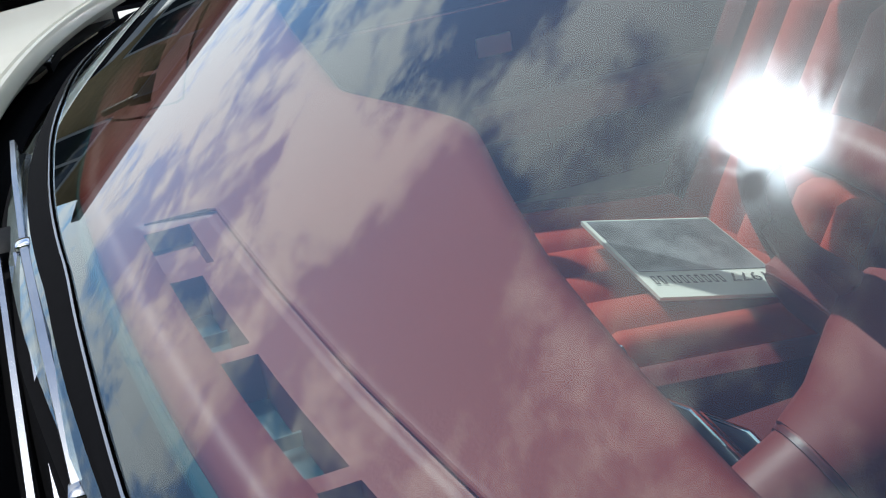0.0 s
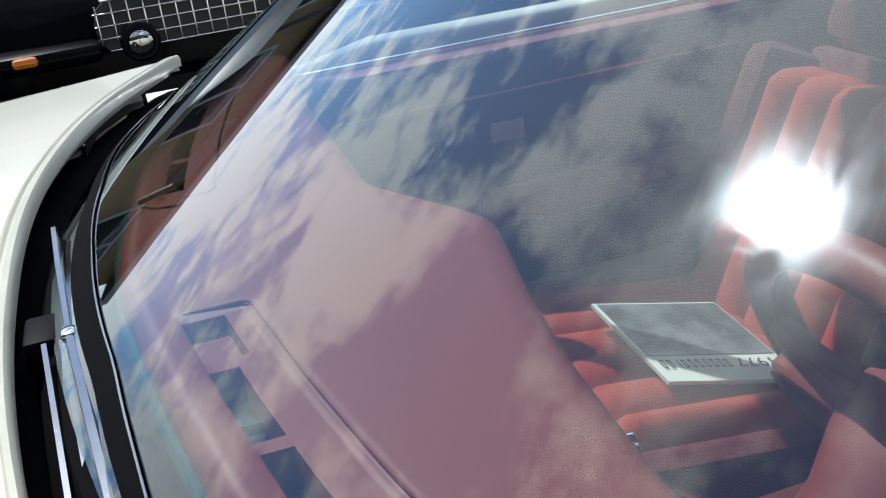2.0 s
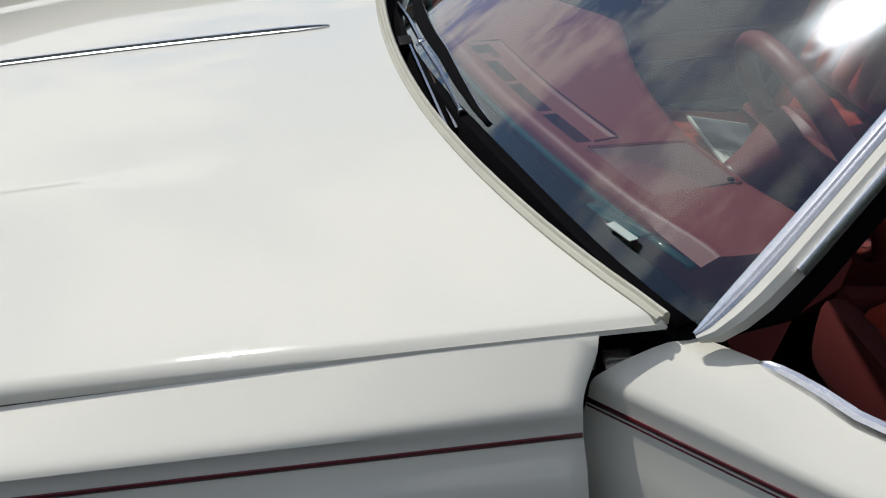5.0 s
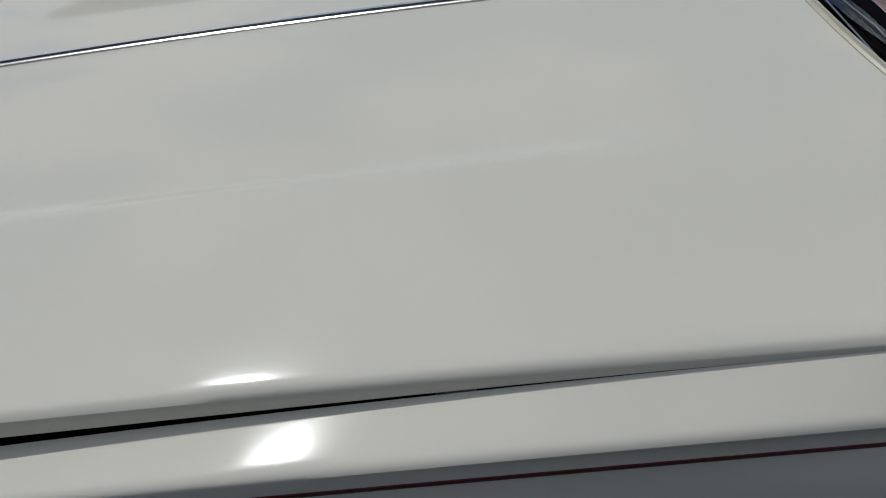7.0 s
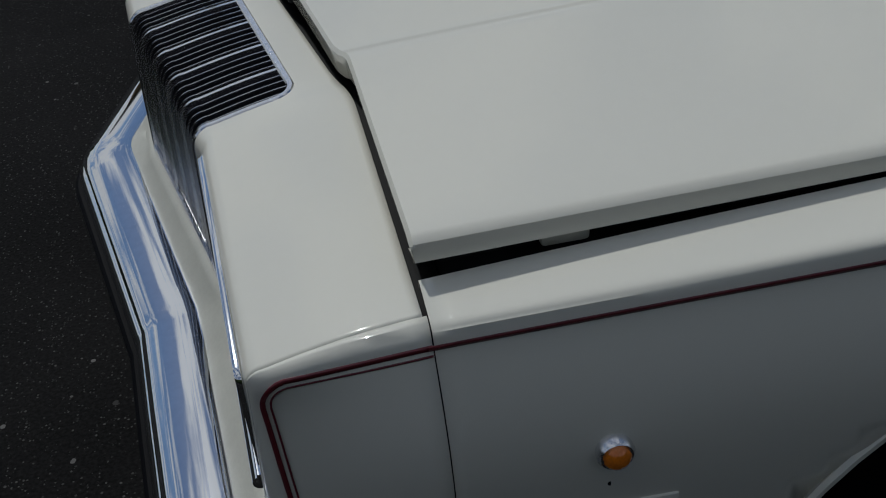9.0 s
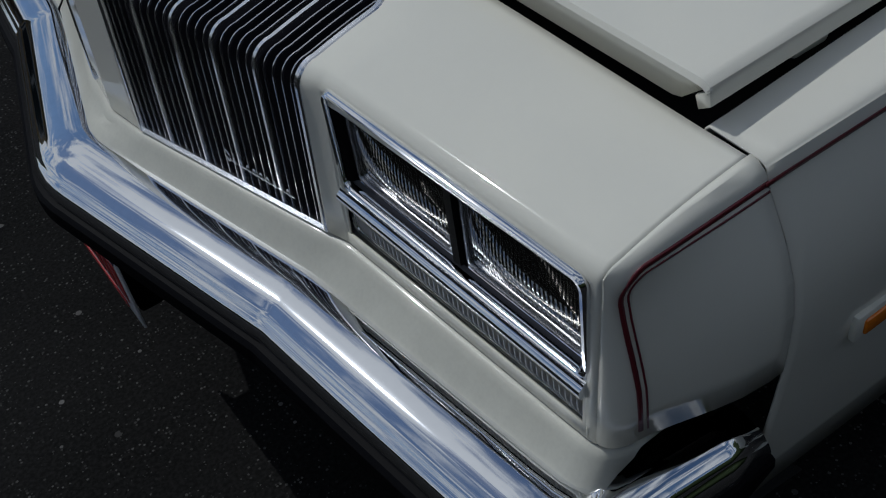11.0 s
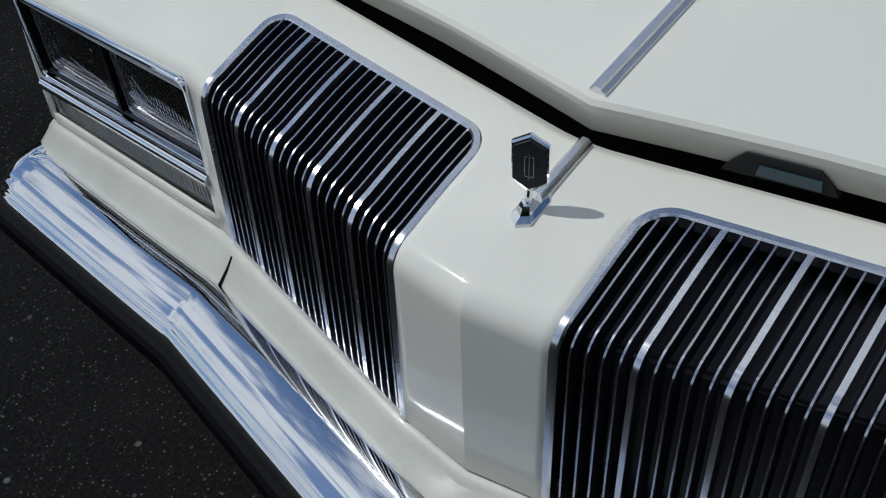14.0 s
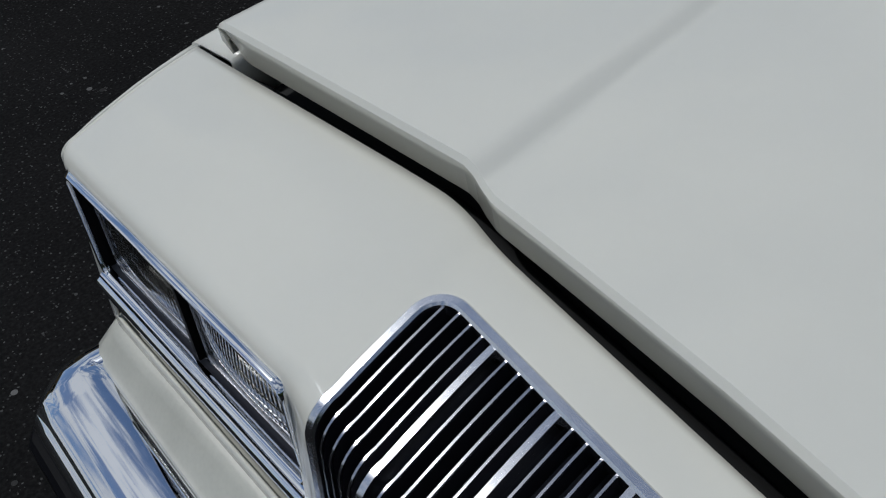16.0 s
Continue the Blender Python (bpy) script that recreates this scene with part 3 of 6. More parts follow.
# grilles: dark backing, chrome frame, four dividers and thin bars wrapped over the fold
def wrap_path(y, out, s_end=None, start=0.0):
    e = rear_s(y) if s_end is None else s_end
    ss = spaced(start, SF, 5) + spaced(SF, ST, 8)[1:] + spaced(ST, e, 6)[1:]
    return [nose_at(y, q, out) for q in ss]


def wrap_bar(y, half, out, depth):
    """A bar of given half width that follows the nose at y."""
    top, low = wrap_path(y, out), wrap_path(y, out - depth)
    rows = []
    for a, b in zip(top, low):
        rows.append([a + Vector((0, -half, 0)), a + Vector((0, half, 0)), b + Vector((0, half, 0)), b + Vector((0, -half, 0))])
    return closed_loft(rows)


SLATS = []
for s, side in ((-1, "driver"), (1, "passenger")):
    grille = body("grille", nose_patch([gy(s, q) for q in spaced(GI, GO, 24)], 0, rear_s, 24, -0.03), GRILLE_BLACK, "black waterfall grille with bright frame and thin bars")
    # frame: one bright moulding up one side, round the rear corners and down the other
    half, rad = 0.0052, 0.0295
    def rear_x(q):
        x = 0.0630 + (0.1340 - 0.0630) * (q - GI) / (GO - GI)
        for c, sgn in ((GI + 0.03, -1), (GO - 0.03, 1)):
            d = (q - c) * sgn
            if d > 0:
                x -= rad - math.sqrt(max(0.0, rad * rad - d * d))
        return x
    g0, g1 = GI + 0.03 - rad, GO - 0.03 + rad
    arc = [rad * (1 - math.cos(math.pi / 2 * k / 8)) for k in range(9)]
    qs = [g0 + d for d in arc] + spaced(g0 + rad, g1 - rad, 16)[1:-1] + [g1 - d for d in arc[::-1]]
    spots = [(g0, u) for u in spaced(0.0, SF, 5) + spaced(SF, ST, 8)[1:] + spaced(ST, nose_s(gy(s, g0), rear_x(g0)), 4)[1:-1]]
    spots += [(q, nose_s(gy(s, q), rear_x(q))) for q in qs]
    spots += [(g1, u) for u in (spaced(0.0, SF, 5) + spaced(SF, ST, 8)[1:] + spaced(ST, nose_s(gy(s, g1), rear_x(g1)), 4)[1:-1])[::-1]]
    path = [nose_at(gy(s, q), u, 0.0) for q, u in spots]
    ups = [(nose_at(gy(s, q), u, 1.0) - nose_at(gy(s, q), u, 0.0)).normalized() for q, u in spots]
    part("frame", sweep(path, [(-half, -0.012), (-half, 0.001), (-half * 0.6, 0.003), (half * 0.6, 0.003), (half, 0.001), (half, -0.012)], up=ups), GRILLE_TRIM, grille, "bright rounded frame")
    rows = []
    for q in spaced(GI, GO, 12):
        y = gy(s, q)
        p, t, b = nose_at(y, 0, 0.003), nose_at(y, 0.013, 0.003), nose_at(y, 0.013, -0.012)
        rows.append([p, t, b, nose_at(y, 0, -0.012)])
    part("frame_bottom", closed_loft(rows), GRILLE_TRIM, grille, "bright bottom frame")
    marks = [GI] + [0.1535 + 0.0710 * k for k in range(4)] + [GO]
    for q in marks[1:-1]:
        part("divider", wrap_bar(gy(s, q), 0.0029, 0.001, 0.016), GRILLE_TRIM, grille, "bright wide divider bar")
    for q0, q1 in zip(marks, marks[1:]):
        for j in range(1, 5):
            SLATS.append((grille, gy(s, q0 + (q1 - q0) * j / 5.0)))

# headlamp units
def lamp_unit(s):
    def P(a, x, z):
        """A point at y = s*a, x behind the lamp plane, at height z."""
        return Vector((lerp(a, [(0.47, 0.0165), (0.87, 0.0465)]) + x, s * a, z))

    def zt(a):
        return lerp(a, [(0.474, 0.803), (0.863, 0.785)])

    def zm(a):
        return lerp(a, [(0.474, 0.664), (0.863, 0.645)])

    def frame_loop(a0, a1, ztop, zbot, inset, x, r, n=4):
        pts = []
        for ca, cz, g0 in ((a1 - r, "t", 90), (a0 + r, "t", 180), (a0 + r, "b", 270), (a1 - r, "b", 0)):
            for k in range(n + 1):
                g = radians(g0 - 90 + 90 * k / n) if cz == "t" else radians(g0 - 90 + 90 * k / n)
                da, dz = math.cos(g) * (r - inset * 0.0), math.sin(g) * r
                a = ca + da
                z = (ztop(a) - r if cz == "t" else zbot(a) + r) + dz
                cx, cy = (a0 + a1) / 2, 0
                a = a + (inset if a < cx else -inset)
                z = z + (-inset if cz == "t" else inset)
                pts.append(P(a, x, z))
        return pts

    unit = body("headlight", closed_loft([
        frame_loop(0.474, 0.863, zt, zm, 0.0, -0.006, 0.014), frame_loop(0.474, 0.863, zt, zm, 0.003, -0.012, 0.014),
        frame_loop(0.474, 0.863, zt, zm, 0.006, -0.0115, 0.012), frame_loop(0.474, 0.863, zt, zm, 0.009, -0.004, 0.010)], cap=False), CHROME, "chrome headlamp bezel with paired rectangular lamps", solid=0.002)
    # inner wall coloured black in place of the chrome's dark reflection
    part("inner_wall", closed_loft([frame_loop(0.474, 0.863, zt, zm, 0.009, -0.004, 0.010), frame_loop(0.474, 0.863, zt, zm, 0.012, 0.010, 0.009), frame_loop(0.474, 0.863, zt, zm, 0.014, 0.05, 0.008)], cap=False), GRILLE_BLACK, unit, "bezel's inner wall, blackened for the dark it reflects", solid=0.002)
    # backing, centre post
    part("backing", grid([[P(0.47, 0.075, 0.66), P(0.47, 0.075, 0.81)], [P(0.868, 0.075, 0.64), P(0.868, 0.075, 0.80)]]), DARK, unit, "dark lamp backing", solid=0.004)
    rows = [[P(a, x, z) for a, x in ((0.664, -0.005), (0.674, -0.004), (0.677, 0.05), (0.661, 0.05))] for z in (0.668, 0.786)]
    part("centre_post", closed_loft(rows), RUBBER, unit, "dark post between the lamps")
    for a0, a1 in ((0.492, 0.660), (0.678, 0.848)):
        ztl, zbl = (lambda a: zt(a) - 0.011), (lambda a: zm(a) + 0.013)
        ring = [frame_loop(a0, a1, ztl, zbl, i, x, 0.012) for i, x in ((0, 0.012), (0.001, 0.001), (0.004, 0.001), (0.005, 0.010))]
        rim = part("retaining_ring", closed_loft(ring, cap=False), TRIM, unit, "thin bright retaining ring", solid=0.001)
        # bowl
        mid_a = (a0 + a1) / 2
        bowl = []
        loop = frame_loop(a0, a1, ztl, zbl, 0.004, 0.010, 0.010)
        cen = sum(loop, Vector()) / len(loop)
        for f, d in ((1.0, 0.0), (0.85, 0.014), (0.6, 0.028), (0.35, 0.036), (0.12, 0.040)):
            bowl.append([cen + (p - cen) * f + Vector((d, 0, 0)) for p in loop])
        part("reflector", closed_loft(bowl), REFLECTOR, unit, "silvered reflector bowl")
        # ribbed glass
        bm = bmesh.new()
        rows = []
        n = 60
        for i in range(n + 1):
            a = a0 + 0.004 + (a1 - a0 - 0.008) * i / n
            row = []
            for j in range(9):
                t = j / 8
                z = zbl(a) + 0.004 + (ztl(a) - zbl(a) - 0.008) * t
                bulge = 0.010 * (1 - (2 * t - 1) ** 2) * (1 - (2 * i / n - 1) ** 2)
                rib = 0.0004 * (i % 2) if 0.06 < t < 0.96 else 0
                row.append(P(a, 0.005 - bulge - rib, z))
            rows.append(row)
        g = part("lens", grid(rows), LENS_GLASS, unit, "clear fluted glass lens", angle=12)
        facing(g, (-1, 0, 0)).visible_shadow = False
        bm = a_box((0, 0, 0), (0.03, 0.02, 0.012), 0.004, Matrix.Translation(P(mid_a, 0.034, (ztl(mid_a) + zbl(mid_a)) / 2)))
        part("bulb_shield", bm, TRIM, unit)
    # slanting chrome sides between bezel and lamps, their dark reflection put in as black
    for c0, c1 in ((0.484, 0.492), (0.853, 0.848)):
        rows = [[P(c0, -0.008, z), P((c0 + c1) / 2, -0.004, z), P(c1, 0.006, z), P(c1, 0.034, z), P(c0, 0.034, z)] for z in spaced(zm(c0) + 0.012, zt(c0) - 0.009, 4)]
        part("bezel_side", closed_loft(rows), RUBBER, unit, "slanting bezel side, blackened for its dark reflection")
    # chrome sill with ridges
    prof = [(0.018, 0.0205), (0.008, 0.0205), (0.003, 0.0185), (0.001, 0.0155), (-0.014, 0.0075), (-0.0160, 0.0075), (-0.0170, 0.0045), (-0.0215, 0.0015), (-0.0230, -0.0020), (-0.0225, -0.0075), (-0.0190, -0.0120), (-0.006, -0.0150), (0.018, -0.014)]
    rows = []
    for a in spaced(0.476, 0.861, 14):
        rows.append([P(a, x, zm(a) - 0.005 + z) for x, z in prof])
    part("sill", closed_loft(rows), CHROME, unit, "ridged chrome sill below the lamps")
    # parking lamp
    top, bot = (lambda a: lerp(a, [(0.474, 0.640), (0.863, 0.622)])), (lambda a: lerp(a, [(0.474, 0.594), (0.863, 0.577)]))
    lamp = body("parking_lamp", closed_loft([
        frame_loop(0.474, 0.864, top, bot, 0.0, 0.0, 0.008), frame_loop(0.474, 0.864, top, bot, 0.001, -0.009, 0.008),
        frame_loop(0.474, 0.864, top, bot, 0.006, -0.009, 0.006), frame_loop(0.474, 0.864, top, bot, 0.008, 0.001, 0.006)], cap=False), CHROME,
        "long bright-rimmed parking lamp with ribbed clear lens", solid=0.0015)
    rows = []
    n = 184
    for i in range(n + 1):
        a = 0.481 + (0.857 - 0.481) * i / n
        rib = 0.0048 if i % 4 > 1 and a > 0.50 else 0.0
        rows.append([P(a, 0.0 - rib, z) for z in spaced(bot(a) + 0.006, top(a) - 0.006, 4)])
    part("lens", grid(rows), CLEAR_RIB, lamp, "smoky ribbed lens", angle=15)
    rows = [[P(a, 0.012, z) for z in (0.57, 0.64)] for a in (0.474, 0.864)]
    part("backing", grid(rows), DARK, lamp, solid=0.003)
    for a in (0.525, 0.56):
        part("amber_bulb", a_box(P(a, -0.002, (top(a) + bot(a)) / 2), (0.004, 0.008, 0.008), 0.002), AMBER, lamp, "amber bulb")
    # dark housing closing the front behind
    part("housing", grid([[P(0.466, 0.082, 0.56), P(0.466, 0.082, 0.815)], [P(0.868, 0.082, 0.56), P(0.868, 0.082, 0.79)]]), DARK, unit, solid=0.004)


for s in (-1, 1):
    lamp_unit(s)


# filler panel between nose and bumper
def bumper_in(y):
    a = abs(y)
    return Vector((lerp(a, [(0, -0.160), (0.02, -0.158), (0.44, -0.055), (0.60, -0.038), (0.88, -0.006), (0.90, 0.008)]), y, lerp(a, [(0, 0.563), (0.44, 0.539), (0.9, 0.528)])))


rows = []
for y in spaced(-0.90, 0.90, 91):
    p = nose_at(y, 0, 0.0)
    b = bumper_in(y)
    rows.append([Vector((p.x + 0.03, y, p.z - 0.004)), Vector((p.x - 0.002, y, p.z - 0.006)), Vector((p.x - 0.010, y, p.z - 0.010)), Vector((p.x - 0.013, y, p.z - 0.014)),
                 p.lerp(b, 0.55) + Vector((0, 0, -0.003)), b + Vector((0.003, 0, -0.003)), b + Vector((0.004, 0, -0.03))])
body("filler_panel", grid(rows), FILLER, "cream flexible filler between nose and bumper", solid=0.004)
for s in (1,):
    y = s * 0.432
    p, b = nose_at(y, 0), bumper_in(y)
    bm = sweep([p + Vector((-0.012, 0, -0.0105)), p.lerp(b, 0.55) + Vector((0, 0, 0.001)), b + Vector((0.002, 0.004 * s, 0.001))], [(-0.0013, -0.002), (0.0013, -0.002), (0.0013, 0.0012), (-0.0013, 0.0012)])
    body("filler_seam", bm, RUBBER, "dark seam in the filler panel")

# bumper
BPROF = [(-0.0040, -0.03), (-0.0030, 0.0), (0.0048, 0.003), (0.0264, 0.002), (0.0480, -0.001), (0.0600, -0.005), (0.0660, -0.010), (0.0696, -0.011), (0.0744, -0.017), (0.0792, -0.022), (0.0816, -0.023), (0.0864, -0.032), (0.0900, -0.042), (0.0888, -0.05)]
BLOW = [(0.089, -0.088), (0.091, -0.095), (0.085, -0.12), (0.062, -0.165), (0.025, -0.19), (-0.01, -0.19)]


def bumper_path():
    bends = [s * q for s in (-1, 1) for q in (0.010, 0.025, 0.040, 0.410, 0.425, 0.440, 0.455, 0.470)]
    even = [y for y in spaced(-0.895, 0.868, 61) if all(abs(y - b) > 0.012 for b in bends)]
    pts = [bumper_in(y) for y in sorted(even + bends)]
    return pts


def bumper_rows(prof):
    pts = bumper_path()
    rows = []
    for k, p in enumerate(pts):
        a, b = pts[max(k - 1, 0)], pts[min(k + 1, len(pts) - 1)]
        t = Vector((b.x - a.x, b.y - a.y, 0)).normalized()
        o = Vector((-t.y, t.x, 0))
        rows.append([p + o * q + Vector((0, 0, z)) for q, z in prof])
    # wrap round the ends to the sides
    for end, sgn in ((0, -1), (-1, 1)):
        p = pts[end]
        ext = []
        for g, back in ((18, 0.0), (35, 0.0), (50, 0.0), (65, 0.0), (78, 0.0), (86, 0.0), (88, 0.07), (88, 0.15), (88, 0.20)):
            o = Vector((-math.cos(radians(g)), sgn * math.sin(radians(g)), 0))
            shrink = 1.0 - 0.5 * (back > 0.17)
            c = p + Vector((back, 0, -0.03 * (back / 0.2) ** 1.5))
            near = 1 - 0.38 * min(1.0, g / 70.0)
            ext.append([c + o * (q * near) + Vector((0, 0, z * shrink)) for q, z in prof])
        rows = ext[::-1] + rows if end == 0 else rows + ext
    return rows


bumper = body("bumper", grid(bumper_rows(BPROF)), CHROME, "chrome front bumper with black rubber strip", solid=0.003, angle=50)
rub = [(0.085, -0.047), (0.097, -0.049), (0.103, -0.055), (0.104, -0.080), (0.099, -0.089), (0.085, -0.090)]
part("rubber_strip", closed_loft(bumper_rows(rub)), RUBBER, bumper, "black rubber impact strip")
part("lower_face", grid(bumper_rows(BLOW)), CHROME, bumper, "lower chrome face in shade", solid=0.003, angle=50)
rows = [[p[-1] + Vector((0.012, 0, 0.0)), p[-1] + Vector((0.06, 0, -0.02)), p[-1] + Vector((0.10, 0, -0.08)), p[-1] + Vector((0.35, 0, -0.12))] for p in bumper_rows(BLOW)[9:-9]]
body("front_valance", grid(rows), DARK, "black valance below the bumper", solid=0.004)

# number plate: white border, coloured field, unreadable characters as bars
plate = body("number_plate", a_box((-0.222, 0.003, 0.392), (0.004, 0.305, 0.152), 0.0015), PLATE_WHITE, "number plate with red characters on white, hung below the bumper")
part("emblem_band", a_box((-0.2245, 0.003, 0.453), (0.002, 0.285, 0.018)), PLATE_BLUE, plate, "dark blue band of small print")
for k in range(6):
    part("character_bar", a_box((-0.2245, 0.118 - 0.046 * k, 0.392), (0.002, 0.030, 0.072), 0.0008), PLATE_RED, plate, "plain red character bar")
part("bottom_band", a_box((-0.2245, 0.003, 0.330), (0.002, 0.2, 0.014)), PLATE_RED, plate, "plain red line of small print")
body("plate_bracket", a_box((-0.195, 0.0, 0.392), (0.04, 0.26, 0.13), 0.006), RUBBER, "black plate bracket")


# fenders and nose sides
def fender_lines(x):
    t = (x - 0.217) / (1.70 - 0.217)
    yg = hood_edge(x) + 0.001 + 0.002 * t
    zg = quad(x, (0.217, 0.827), (0.95, 0.862), (1.70, 0.906))
    ys = quad(x, (0.217, 0.896), (0.948, 0.919), (1.70, 0.936))
    zs = quad(x, (0.217, 0.804), (0.948, 0.825), (1.70, 0.836))
    if x < 0.217:
        f = (0.217 - x) / 0.16
        ys, zs = 0.896 - 0.010 * f, 0.804 - 0.018 * f
    return yg, zg, ys, zs


def side_section(x):
    """Outline of the flank below the shoulder at x, as y and z."""
    yg, zg, ys, zs = fender_lines(x)
    narrow = 0.034 * smooth01((0.20 - x) / 0.16)
    lean = 0.010 * smooth01((x - 1.12) / 0.4)
    return [(ys - 0.0045, zs + 0.0155), (ys - 0.002, zs + 0.009), (ys, zs), (ys + 0.010 + lean - narrow * 0.4, zs - 0.02), (ys + 0.026 + lean - narrow * 0.8, zs - 0.05),
            (ys + 0.040 - narrow, zs - 0.09), (ys + 0.046 - narrow, zs - 0.13), (ys + 0.046 - narrow, zs - 0.19), (ys + 0.040 - narrow, zs - 0.26), (ys + 0.03 - narrow, zs - 0.36), (ys + 0.01 - narrow, zs - 0.50)]


def lean_at(x):
    return 0.0125 * (1 - smooth01((x - 0.0345) / 0.085))


def nose_section(x):
    """Outline of the nose side at x: from the top edge over the shoulder down the flank, rounded at the front corner."""
    p = [(q.x, q.z) for q in [nose_at(NOSE_END, SF + (1 - SF) * k / 60.0) for k in range(61)]]
    zt = float(np.interp(x + lean_at(x), [q[0] for q in p], [q[1] for q in p]))
    yg, zg, ys, zs = fender_lines(x)
    z1 = min(zs, zt - 0.017)
    base = side_section(x)
    ys = float(np.interp(-z1, [-q[1] for q in base], [q[0] for q in base]))
    pts = [(NOSE_END, zt), (NOSE_END + (ys - 0.006 - NOSE_END) * 0.5, zt - 0.0012), (ys - 0.006, z1 + 0.0135), (ys - 0.002, z1 + 0.008), (ys, z1)]
    for dz in (0.015, 0.035, 0.06, 0.09, 0.13, 0.17, 0.215):
        z = zs - dz - (zs - z1) * (1 - dz / 0.215)
        pts.append((float(np.interp(-z, [-q[1] for q in base], [q[0] for q in base])), z))
    r = 0.024
    f = math.sqrt(max(0.0, 1 - max(0.0, (0.0345 + r - x) / r) ** 2))
    return [(NOSE_END + (y - NOSE_END) * f if y > NOSE_END else y, z) for y, z in pts]


def nose_side_y(x, z):
    sec = nose_section(x)
    return float(np.interp(-z, [-q[1] for q in sec], [q[0] for q in sec]))


def crown(x):
    """Fender top from the gutter, nearly flat, to the roll above the stripe."""
    yg, zg, ys, zs = fender_lines(x)
    rise = smooth01((x - 0.217) / 1.2)
    y1, z1 = ys - 0.006 + 0.002 * rise, zs + 0.016 + 0.006 * rise
    bend = 0.5 - 0.36 * rise
    return [(yg + 0.003 + (y1 - yg - 0.003) * t, zg + (z1 - zg) * ((1 - bend) * t + bend * t ** 20)) for t in (0, 0.25, 0.5, 0.65, 0.76, 0.84, 0.88, 0.92, 0.95, 0.98, 1.0)]


AXLE_X, AXLE_Z, ARCH = 0.95, 0.31, 0.435
for s in (-1, 1):
    rows = []
    for x in spaced(0.2175, 1.70, 60):
        yg, zg, ys, zs = fender_lines(x)
        sec = [(yg - 0.012, zg - 0.05), (yg - 0.001, zg - 0.004)] + crown(x) + side_section(x)
        # the rear edge slants forward from the gutter to the shoulder and then down
        rear = max(0.0, (x - 1.55) / 0.15)
        rows.append([(x + rear * (0.018 - 0.030 * smooth01((y - yg) / (ys - yg)) - 0.02 * max(0.0, min(1.0, (zs - z) / 0.4))), s * y, z + twist(x, s * y) * max(0.0, min(1.0, (z - 0.3) / 0.5))) for y, z in sec])
    # finer near the arch, with the arch cut out
    bm = grid(rows)
    bmesh.ops.subdivide_edges(bm, edges=[e for e in bm.edges if all(v.co.z < 0.75 and v.co.x < 1.5 for v in e.verts)], cuts=1, use_grid_fill=True)
    dead = [f for f in bm.faces if math.hypot(f.calc_center_median().x - AXLE_X, f.calc_center_median().z - AXLE_Z) < ARCH]
    bmesh.ops.delete(bm, geom=dead, context="FACES")
    for v in bm.verts:
        d = math.hypot(v.co.x - AXLE_X, v.co.z - AXLE_Z)
        if v.is_boundary and 0.36 < d < ARCH + 0.035 and v.co.z > 0.32:
            k = ARCH / d
            v.co.x, v.co.z = AXLE_X + (v.co.x - AXLE_X) * k, AXLE_Z + (v.co.z - AXLE_Z) * k
    fender = body("fender", bm, PAINT, "cream white front fender", solid=0.003)
    arch = [(AXLE_X + ARCH * math.cos(radians(g)), s * 0.955, AXLE_Z + ARCH * math.sin(radians(g))) for g in range(0, 181, 6)]
    part("arch_lip", sweep(arch, circle(0.006, 6), up=(0, 1, 0)), PAINT, fender, "rolled wheel arch lip")
    rows = [[(AXLE_X + (ARCH + 0.0) * math.cos(radians(g)), s * yy, AXLE_Z + ARCH * math.sin(radians(g))) for yy in (0.95, 0.6)] for g in range(-10, 191, 10)]
    part("arch_liner", grid(rows), DARK, fender, "black wheel arch liner", solid=0.003)
    # pinstripes
    for dz, w in ((0.0035, 0.0028), (-0.0035, 0.0010)):
        rows = []
        for x in spaced(0.212, 1.687, 60):
            yg, zg, ys, zs = fender_lines(x)
            y0 = s * (ys + 0.0022)
            zs += twist(x, y0)
            rows.append([(x, y0, zs + dz - w), (x, y0, zs + dz + w)])
        part("pinstripe", grid(rows), RED_LINE, fender, "dark red pinstripe", solid=0.0008)
    # nose side
    rows = []
    for x in (0.0345, 0.0352, 0.0365, 0.0385, 0.041, 0.0445, 0.049, 0.055, 0.062, 0.070, 0.08, 0.095, 0.11, 0.14, 0.17, 0.20, 0.2182):
        rows.append([(x - 0.002 + lean_at(x) * min(1.0, max(0.0, (z - 0.565) / 0.215)), s * y, z) for y, z in nose_section(x)])
    side = body("nose_side", grid(rows), PAINT, "cream white nose side panel", solid=0.003)
    for dz, w in ((0.0035, 0.0026), (-0.0040, 0.0010)):
        rows = []
        R = 0.028 + dz
        line = [(0.2155 + (0.086 - 0.2155) * k / 7, None, 0.0) for k in range(8)]
        zc = fender_lines(0.086)[3] - 0.028
        for k in range(1, 8):
            g = radians(90 * k / 7)
            line.append((0.086 - R * math.sin(g), zc + R * math.cos(g), g))
        for k in range(1, 9):
            line.append((0.086 - R + 0.010 * k / 8, zc - 0.175 * k / 8, math.pi / 2))
        for x, z, g in line:
            z = fender_lines(x)[3] + dz if z is None else z
            a, b = (x + w * math.sin(g), z - w * math.cos(g)), (x - w * math.sin(g), z + w * math.cos(g))
            rows.append([(q[0], s * (nose_side_y(*q) + 0.0022), q[1]) for q in (a, b)])
        part("pinstripe", grid(rows), RED_LINE, side, "dark red pinstripe with rounded corner", solid=0.0008)

